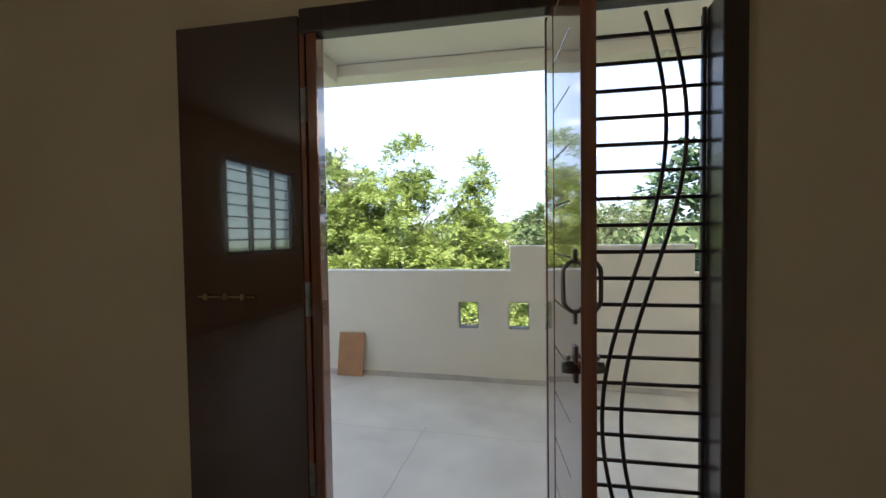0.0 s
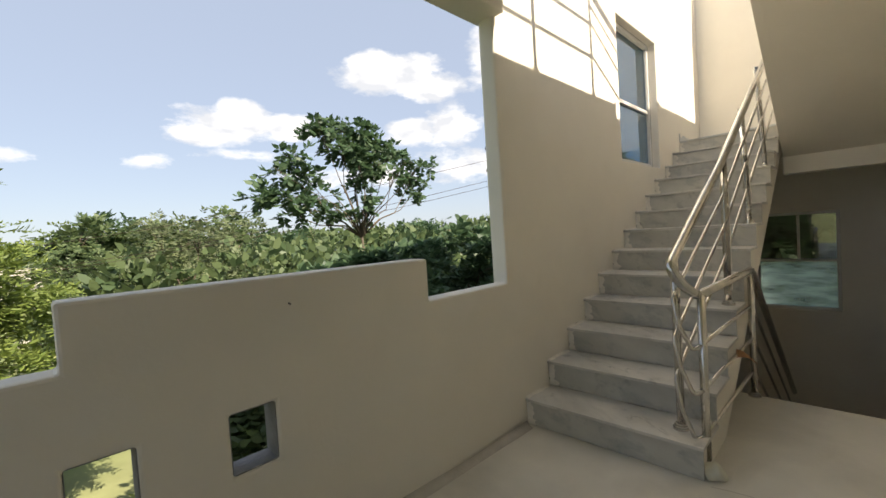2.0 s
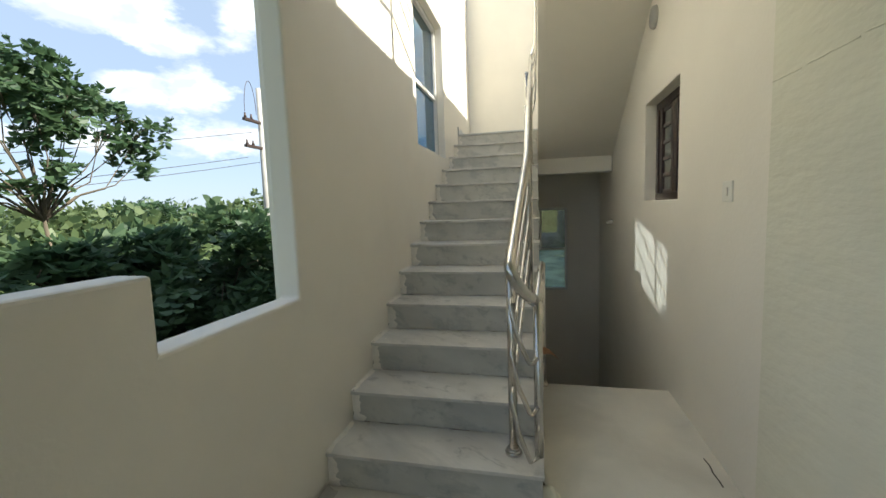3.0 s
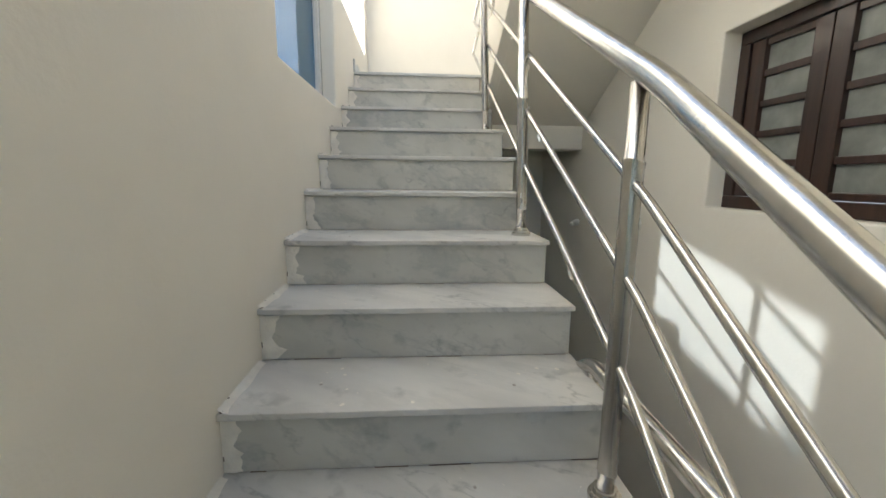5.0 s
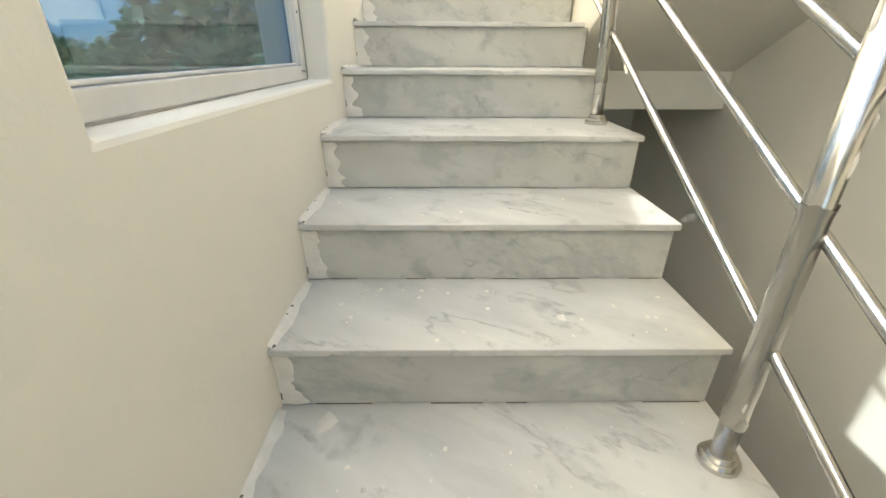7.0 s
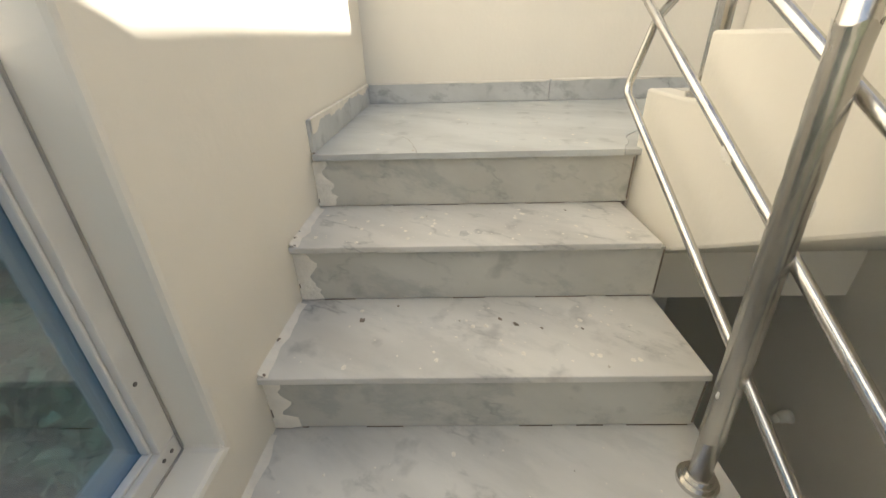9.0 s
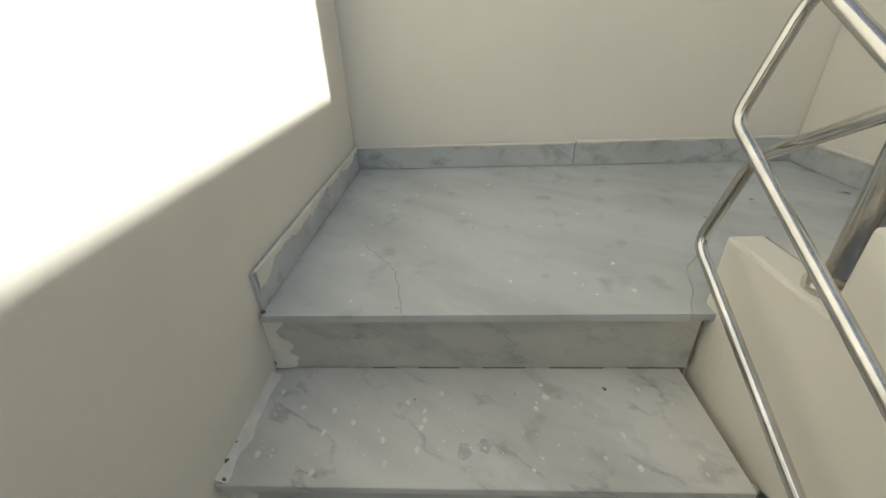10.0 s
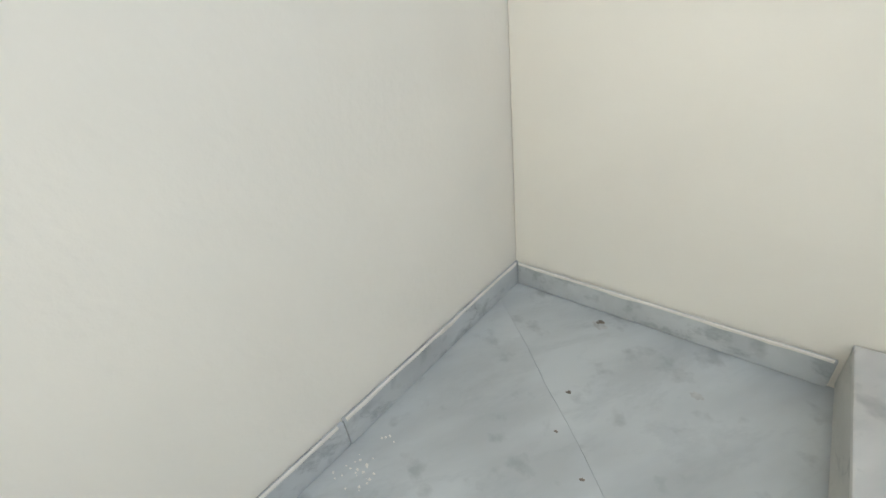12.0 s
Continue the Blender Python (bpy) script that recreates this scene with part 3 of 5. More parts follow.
def build_stairs():
    """The flight up: concrete body, then a marble tread and riser for each step."""
    prof = []
    for k in range(13):
        prof += [(NOSE[k] + 0.036, k * RISE - (0.02 if k else 0.16)), (NOSE[k] + 0.036, (k + 1) * RISE - 0.022)]
    x_top = NOSE[12] + 0.03
    prof += [(x_top + 0.25, LAND - 0.022), (x_top + 0.25, LAND - 0.36), (x_top - 0.02, LAND - 0.36)]
    prof += [(FIRST + 0.35, -0.16)]
    structure("staircase_up", prism(prof, "y", EDGE + 0.012, WALL_N + 0.03), PAINT)
    stair = thing("marble_stair_cladding", (FIRST, 0, 0), "veined white-grey marble treads and risers of the stair flight", "stairs")
    for k in range(1, 14):
        x = NOSE[k - 1] - FIRST
        edge = EDGE + (0.0, 0.015, 0.03, 0.05)[max(0, k - 10)]
        if k < 13:
            bm = chamfered(x, NOSE[k] - FIRST + 0.028, edge - 0.008, WALL_N + 0.032, k * RISE - 0.02, k * RISE, 0.004)
            part("tread", bm, TREAD, stair)
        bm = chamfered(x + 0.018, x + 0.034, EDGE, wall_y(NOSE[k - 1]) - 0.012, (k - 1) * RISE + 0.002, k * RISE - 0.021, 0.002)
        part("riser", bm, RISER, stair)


build_stairs()


def build_landing():
    x0 = NOSE[12]
    structure("landing_slab", boxes((x0 + 0.285, WALL_E, WALL_S, WALL_N, LAND - 0.2, LAND - 0.022)), PAINT)
    structure("landing_beam", boxes((x0 + 0.03, x0 + 0.28, WALL_S + 0.002, EDGE, LAND - 0.6, LAND - 0.024)), PAINT, 0.006)
    floor = thing("landing_floor", (x0, 0, LAND), "grey-white marble slabs of the stair landing, cracked", "landing floor")
    # two slabs that meet along a crooked break
    xe, y0, y1 = WALL_E - x0 - 0.002, WALL_S + 0.002, WALL_N - 0.012
    broken = [(7.1525, 1.835), (7.2, 1.816), (7.24, 1.79), (7.29, 1.774), (7.33, 1.766), (7.364, 1.743), (7.41, 1.7), (7.446, 1.675), (7.49, 1.634), (7.533, 1.605),
              (7.57, 1.588), (7.628, 1.534), (7.7, 1.47), (7.777, 1.406), (7.9, 1.31), (8.038, 1.188), (8.279, 1.0)]
    broken = [(u - x0, v) for u, v in broken]
    part("slab", prism([(0, y1)] + [(u, v + 0.0007) for u, v in broken] + [(xe, y1)], "z", -0.02, 0), LANDING, floor)
    part("slab", prism([(0, y0)] + [(u, v - 0.0007) for u, v in broken] + [(xe, y0)], "z", -0.02, -0.0008), LANDING, floor)
    sk = thing("skirting_board", (x0, 0, LAND), "veined grey marble skirting round the landing", "skirting")
    h = 0.105
    part("skirting_strip", chamfered(0.02, WALL_E - x0 - 0.016, WALL_N - 0.014, WALL_N - 0.001, 0.001, h, 0.003), SKIRTING, sk)
    part("skirting_strip", chamfered(WALL_E - x0 - 0.014, WALL_E - x0 - 0.001, 1.84, WALL_N - 0.001, 0.001, h, 0.003), SKIRTING, sk)
    part("skirting_strip", chamfered(WALL_E - x0 - 0.016, WALL_E - x0 - 0.001, WALL_S + 0.001, 1.838, 0.001, h + 0.006, 0.003), SKIRTING, sk)
    part("skirting_strip", chamfered(0.06, WALL_E - x0 - 0.018, WALL_S + 0.001, WALL_S + 0.015, 0.001, h, 0.003), SKIRTING, sk)


build_landing()


def build_second_flight():
    """The flight from the landing back up to the terrace, with lower and shorter steps."""
    x0, n, go = 7.18, 8, 0.275
    rise = (TERRACE - LAND) / n
    xe = x0 - (n - 1) * go
    prof = [(x0, LAND - 0.022)]
    for k in range(n):
        prof += [(x0 - k * go, LAND + (k + 1) * rise), (x0 - (k + 1) * go, LAND + (k + 1) * rise)]
    prof[-1] = (xe - 0.02, LAND + n * rise)
    prof += [(xe - 0.02, 3.15), (x0 + 0.02, LAND - 0.41), (x0 + 0.02, LAND - 0.022)]
    structure("staircase_terrace", prism(prof, "y", WALL_S + 0.002, EDGE - 0.012), PAINT)
    # plaster kerb along the open side, level with the treads
    kerb = []
    for k in range(n):
        kerb += [(x0 + 0.022 - k * go, LAND + k * rise - (0.022 if k == 0 else -0.021)), (x0 + 0.022 - k * go, LAND + (k + 1) * rise + 0.021)]
    kerb += [(xe - 0.02, LAND + n * rise + 0.021), (xe - 0.02, 3.148), (x0 + 0.022, LAND - 0.412)]
    structure("staircase_terrace_kerb", prism(kerb, "y", EDGE - 0.085, EDGE - 0.0085), PAINT, 0.008)
    cl = thing("marble_stair_cladding", (x0, 0, LAND), "grey marble treads and risers of the flight to the terrace", "stairs")
    for k in range(1, n + 1):
        x = -(k - 1) * go
        if k < n:
            part("tread", chamfered(x - go, x + 0.02, WALL_S + 0.006, EDGE - 0.088, k * rise + 0.001, k * rise + 0.02, 0.004), TREAD, cl)
        part("riser", chamfered(x + 0.002, x + 0.018, WALL_S + 0.006, EDGE - 0.088, (k - 1) * rise + 0.02, k * rise, 0.002), RISER, cl)


build_second_flight()


def build_down_flight():
    """Steps down from the passage to the lower landing."""
    n = 10
    prof = []
    for k in range(1, n + 1):
        prof += [(4.752 + (k - 1) * 0.27, -k * RISE), (4.752 + k * 0.27, -k * RISE)]
    xe = 4.752 + n * 0.27
    prof += [(WALL_E, -n * RISE), (WALL_E, -n * RISE - 0.2), (xe, -n * RISE - 0.3), (4.752, -0.6)]
    structure("staircase_down", prism(prof, "y", WALL_S + 0.002, EDGE - 0.01), CEMENT)
    structure("floor_lower_landing", boxes((xe, WALL_E, EDGE - 0.008, WALL_N, -n * RISE - 0.2, -n * RISE)), CEMENT)


build_down_flight()


def build_backdrop():
    bm = bmesh.new()
    box(bm, -900, 900, -900, 900, GROUND_Z - 1.0, GROUND_Z)
    structure("ground", bm, GROUND)


build_backdrop()


# ---- things: railings ----
def nose_line(x):
    return RISE * ((x - FIRST) / GOING + 1)


def collar(x, y, z):
    bm = bmesh.new()
    tube(bm, [(x, y, z), (x, y, z + 0.012)], 0.043, 18)
    tube(bm, [(x, y, z + 0.012), (x, y, z + 0.024)], 0.036, 18)
    tube(bm, [(x, y, z + 0.024), (x, y, z + 0.036)], 0.029, 18)
    return bm


def post_part(parent, x, y, z, h, lean=0.0, wrapped=None):
    p = part("post", bar((x, y, z), (x, y + lean, z + h), r=0.022, sides=16), STEEL, parent, smooth=True)
    part("base_collar", collar(x, y, z), STEEL, p)
    # what is left of the packing film, wrinkled round the tube
    if wrapped:
        bm = bmesh.new()
        rings = []
        for i in range(31):
            d = wrapped[0] + (wrapped[1] - wrapped[0]) * i / 30
            ring = []
            for k in range(14):
                a = 2 * math.pi * k / 14
                rr = 0.0232 + 0.0014 * noise.noise(Vector((math.cos(a) * 2.2, math.sin(a) * 2.2, d * 24 + x * 5))) + (0.0015 if i in (0, 30) else 0)
                end = 0.014 * noise.noise(Vector((math.cos(a) * 1.7, math.sin(a) * 1.7, x))) if i in (0, 30) else 0
                ring.append(bm.verts.new((x + rr * math.cos(a), y + rr * math.sin(a) + lean * d / h, z + d + end)))
            rings.append(ring)
        for p0, p1 in zip(rings, rings[1:]):
            for k in range(14):
                bm.faces.new((p0[k], p0[(k + 1) % 14], p1[(k + 1) % 14], p1[k]))
        part("film_wrap", bm, FILM, p, "wrinkled dull packing film round the post", smooth=True)
        # a loose torn edge that stands off the tube
        bm = bmesh.new()
        rows = []
        for i in range(25):
            d = wrapped[0] + 0.03 + (wrapped[1] - wrapped[0] - 0.06) * i / 24
            w = 0.004 + 0.012 * abs(noise.noise(Vector((d * 17, x, 3))))
            c = Vector((x + 0.004, y - 0.0235 + lean * d / h, z + d))
            rows.append([bm.verts.new(c), bm.verts.new(c + Vector((0.002, -w * 0.6, 0.001))), bm.verts.new(c + Vector((0.006 * noise.noise(Vector((d * 30, 1, x))), -w, 0.003)))])
        for p0, p1 in zip(rows, rows[1:]):
            for k in (0, 1):
                bm.faces.new((p0[k], p0[k + 1], p1[k + 1], p1[k]))
        part("film_edge", bm, PUTTY, p, "torn pale edge of the packing film")
    # rough welds where the bars meet the post
    for d in (0.27, 0.5, 0.72):
        bm = bmesh.new()
        bmesh.ops.create_icosphere(bm, subdivisions=2, radius=0.008)
        for v in bm.verts:
            v.co *= 1 + 0.5 * noise.noise(v.co * 90 + Vector((x * 7, d * 9, 0)))
        bm.transform(Matrix.Translation((x + random.uniform(-0.012, 0.012), y - 0.02 + lean * d / h, z + d + random.uniform(-0.03, 0.03))) @ Matrix.Diagonal((1, 0.6, 1.9, 1)))
        part("weld_mark", bm, PUTTY, p, "pale dried splash on the post")
    # thin drips of wall paint that dried on the tube
    for _ in range(5):
        a, d = random.uniform(0, 2 * math.pi), random.uniform(0.12, h - 0.12)
        bm = bmesh.new()
        bmesh.ops.create_icosphere(bm, subdivisions=1, radius=0.005)
        bm.transform(Matrix.Translation((x + 0.0215 * math.cos(a), y + 0.0215 * math.sin(a) + lean * d / h, z + d)) @ Matrix.Diagonal((0.8, 0.8, random.uniform(1.5, 7.0), 1)))
        part("paint_drip", bm, PUTTY, p, "pale drip of dried paint")
    return p


def build_railing():
    r = thing("stair_railing", (3.5, 1.9, RISE), "stainless steel stair railing with thick handrail and thin bars", "railing")
    r.matrix_world = Matrix.Identity(4)

    def rail_y(x):
        return 1.93 - 0.07 * min(1.0, max(0.0, (x - 3.5) / 0.85))

    def on(x, dz):
        return (x, rail_y(x), nose_line(x) + dz)

    for k, x in ((1, 3.465), (4, 4.425), (7, 5.365), (10, 6.41)):
        post_part(r, x, rail_y(x), k * RISE, nose_line(x) + 0.93 - k * RISE, {7: 0.03, 10: 0.05}.get(k, 0.0), {4: (0.08, 0.86), 7: (0.12, 0.6), 10: (0.15, 0.9)}.get(k))
    # handrail: turned over at the foot towards the post on the passage side
    hand = rounded_path([(3.44, 1.815, 0.97), (3.40, 1.87, 1.02), (3.36, 1.93, 1.13), on(4.35, 0.962), on(7.19, 0.905),
                         (7.17, 1.80, 3.50), (6.6, 1.785, 3.84), (4.8, 1.77, TERRACE + 0.95), (4.74, 1.765, TERRACE + 0.95)], 0.06)
    part("handrail", tube(bmesh.new(), hand, 0.028, 16), STEEL, r, smooth=True)
    for n, (h, up, top) in enumerate(((0.22, 0.065, 2.606), (0.455, 0.05, 2.86), (0.69, 0.03, 3.118))):
        low = on(3.40, h + 0.6 * up)
        foot = [(3.46, 1.80, 0.2 + 0.25 * n), (3.40, 1.84, 0.17 + 0.25 * n), (3.38, 1.90, nose_line(3.40) + h - 0.12)]
        path = rounded_path(foot + [low, on(4.35, h + up), (7.175, 1.856, top), (7.15, 1.815, top + 0.19),
                                    (6.9, 1.80, top + 0.34), (4.8, 1.77, TERRACE + (0.36, 0.66, 0.82)[n])], 0.03)
        part("rail_bar", tube(bmesh.new(), path, 0.0115, 10), STEEL, r, smooth=True)
    # ragged bits of the packing film that still cling to the bars
    for n, x in enumerate((4.72, 5.12, 5.66, 6.2, 6.62)):
        h, up, top = ((0.22, 0.065, 2.606), (0.455, 0.05, 2.86), (0.69, 0.03, 3.118))[n % 3]
        a, b = Vector(on(4.35, h + up)), Vector((7.175, 1.856, top))
        c = a.lerp(b, (x - a.x) / (b.x - a.x))
        way = (b - a).normalized()
        bm = bmesh.new()
        rows = []
        for i in range(7):
            wide = random.uniform(0.6, 1.7) * (0.005 if 0 < i < 6 else 0.002)
            q = c + way * (i - 3) * 0.007
            rows.append([bm.verts.new(q + Vector((0, 0.0122, 0.002))), bm.verts.new(q + Vector((0, 0.0125, -0.006 - wide * 0.5))),
                         bm.verts.new(q + Vector((0, 0.011 + random.uniform(0, 0.004), -0.008 - wide * 1.4)))])
        for p, q in zip(rows, rows[1:]):
            for k in (0, 1):
                bm.faces.new((p[k], p[k + 1], q[k + 1], q[k]))
        part("film_scrap", bm, PUTTY, r, "ragged pale scrap of packing film")
    post_part(r, 6.99, 1.772 - 0.045, LAND + (TERRACE - LAND) / 8 + 0.0205, 0.98)
    post_part(r, 5.93, 1.72, LAND + 5 * (TERRACE - LAND) / 8 + 0.0205, 0.98)

    d = thing("stair_railing", (0, 0, 0), "stainless steel railing of the flight down, beside the passage", "railing")
    post_part(d, 3.46, 1.805, 0.0, 0.97)
    post_part(d, 4.72, 1.77, 0.0, 0.95)
    for h, rad in ((0.97, 0.026), (0.7, 0.011), (0.45, 0.011), (0.2, 0.011)):
        pts = rounded_path([(3.46, 1.805, h), (4.74, 1.77, h), (7.3, 1.76, h - 1.77)], 0.05)
        part("handrail" if rad > 0.02 else "rail_bar", tube(bmesh.new(), pts, rad, 12), STEEL, d, smooth=True)

    scrap = thing("paper_scrap", (4.2, 1.765, 0.462), "torn brownish pink scrap of paper caught on the railing bar", "paper")
    bm = bmesh.new()
    rows = []
    for i in range(6):
        u = i / 5
        wide = 0.05 * (1 - 0.75 * u)
        rows.append([bm.verts.new((0.01 * math.sin(u * 3), 0.02 - 0.11 * u, -0.05 * u * u + wide * v + 0.006 * math.sin(4 * u + 2 * v))) for v in (-0.5, 0.0, 0.5)])
    for p0, p1 in zip(rows, rows[1:]):
        for k in (0, 1):
            bm.faces.new((p0[k], p0[k + 1], p1[k + 1], p1[k]))
    part("sheet", bm, CARDBOARD, scrap, smooth=True)

    t = thing("terrace_railing", (0, 0, 0), "steel railing along the edge of the terrace slab above", "railing")
    for x in (3.81, 4.78):
        post_part(t, x, 1.76, TERRACE, 0.93)
    for h, rad in ((0.95, 0.026), (0.66, 0.013), (0.36, 0.013)):
        part("handrail" if rad > 0.02 else "rail_bar", bar((3.25, 1.76, TERRACE + h), (4.78, 1.765, TERRACE + h), r=rad), STEEL, t, smooth=True)


build_railing()


# ---- things: stair window, lower window, wooden window ----
def frame_bars(parent, name, mat, axis, u0, u1, v0, v1, w, a, b, label=""):
    """Four members of a window or door frame."""
    def put(p0, p1, q0, q1):
        if axis == "y":
            return chamfered(p0, p1, a, b, q0, q1, 0.004)
        return chamfered(a, b, p0, p1, q0, q1, 0.004)
    for d in ((u0, u1, v0, v0 + w), (u0, u1, v1 - w, v1), (u0, u0 + w, v0 + w + 0.001, v1 - w - 0.001), (u1 - w, u1, v0 + w + 0.001, v1 - w - 0.001)):
        part(name, put(*d), mat, parent, label)


def build_stair_window():
    w = tagged(new("window_stairs"), "white aluminium window with blue reflective glass over the stairs", "window", kind="structure")
    a, b = 2.954, 3.02
    frame_bars(w, "window_frame", WHITE_FRAME, "y", WX0 + 0.004, WX1 - 0.004, WZ0 + 0.003, WZ1 - 0.004, 0.046, a, b)
    frame_bars(w, "glazing_bead", WHITE_FRAME, "y", WX0 + 0.051, WX1 - 0.051, WZ0 + 0.05, WZ1 - 0.051, 0.008, a + 0.012, a + 0.03)
    part("transom", chamfered(WX0 + 0.06, WX1 - 0.06, a + 0.004, b - 0.005, 2.685, 2.725, 0.004), WHITE_FRAME, w)
    for z0, z1 in ((WZ0 + 0.05, 2.684), (2.726, WZ1 - 0.051)):
        part("pane", boxes((WX0 + 0.051, WX1 - 0.051, a + 0.031, a + 0.036, z0, z1)), GLASS_BLUE, w)
    for x, z in ((6.352, 2.24), (6.335, 2.058), (6.358, 2.056)):
        part("screw", tube(bmesh.new(), [(x, a + 0.001, z), (x, a - 0.002, z)], 0.0042, 8), DARK_STEEL, w)
    # thin sealant line round the frame
    frame_bars(w, "sealant", SEALANT, "y", WX0 + 0.001, WX1 - 0.001, WZ0 + 0.001, WZ1 - 0.001, 0.004, a - 0.003, a + 0.002)


build_stair_window()


def build_lower_window():
    w = tagged(new("window_lower"), "white framed glass window over the lower stair landing", "window", kind="structure")
    x0, x1 = WALL_E + 0.03, WALL_E + 0.08
    frame_bars(w, "window_frame", WHITE_FRAME, "x", 1.342, 2.213, 0.044, 1.374, 0.035, x0, x1)
    part("transom", chamfered(x0, x1, 1.378, 2.177, 0.7, 0.735, 0.004), WHITE_FRAME, w)
    part("mullion", chamfered(x0, x1, 1.74, 1.77, 0.736, 1.332, 0.004), WHITE_FRAME, w)
    for z0, z1 in ((0.08, 0.7), (0.735, 1.338)):
        part("pane", boxes((x0 + 0.02, x0 + 0.026, 1.378, 2.177, z0, z1)), GLASS_STREAKED if z0 < 0.5 else GLASS_DIM, w)
    bm = bmesh.new()
    for k in range(5):
        tube(bm, [(x1 + 0.02, 1.34, 0.17 + 0.24 * k), (x1 + 0.02, 2.16, 0.17 + 0.24 * k)], 0.005, 6)
    part("guard_bar", bm, IRON, w)


build_lower_window()


def build_wooden_window():
    w = tagged(new("window_wooden"), "dark wooden window with barred shutters of small glass panes", "window", kind="structure")
    x0, x1, z0, z1 = 4.647, 5.543, 1.432, 2.268
    a, b = 0.69, 0.765
    frame_bars(w, "window_frame", WOOD_DARK, "y", x0, x1, z0, z1, 0.06, a, b)
    mid = (x0 + x1) / 2
    for u0, u1 in ((x0 + 0.062, mid - 0.002), (mid + 0.002, x1 - 0.062)):
        c = part("shutter", chamfered(u0, u0 + 0.075, a + 0.02, b - 0.012, z0 + 0.062, z1 - 0.062, 0.004), WOOD_DARK, w)
        part("stile", chamfered(u1 - 0.075, u1, a + 0.02, b - 0.012, z0 + 0.062, z1 - 0.062, 0.004), WOOD_DARK, c)
        n = 5
        for k in range(n + 1):
            z = z0 + 0.062 + (z1 - z0 - 0.124 - 0.03) * k / n
            part("glazing_bar", chamfered(u0 + 0.076, u1 - 0.076, a + 0.025, b - 0.02, z, z + 0.03, 0.003), WOOD_DARK, c)
        part("pane", boxes((u0 + 0.076, u1 - 0.076, a + 0.035, a + 0.04, z0 + 0.07, z1 - 0.07)), FROSTED, c, "dusty obscured glass")


build_wooden_window()


# ---- things: entrance door ----
def grooves(bm, x0, x1, z, y, w=0.006):
    box(bm, x0, x1, y - 0.002, y + 0.001, z - w / 2, z + w / 2)


def fit_door(*roots):
    """Brings the door set, drawn to a catalogue size, to the size and place of this doorway."""
    m = Matrix.Translation((-0.0496, -0.055, 0.0016)) @ Matrix.Diagonal((1.039, 1.0, 1.028, 1.0))
    for root in roots:
        base = root.matrix_world.copy()
        whole = base.inverted() @ m @ base
        todo = list(root.children)
        while todo:
            ob = todo.pop()
            ob.data.transform(whole)
            todo += list(ob.children)


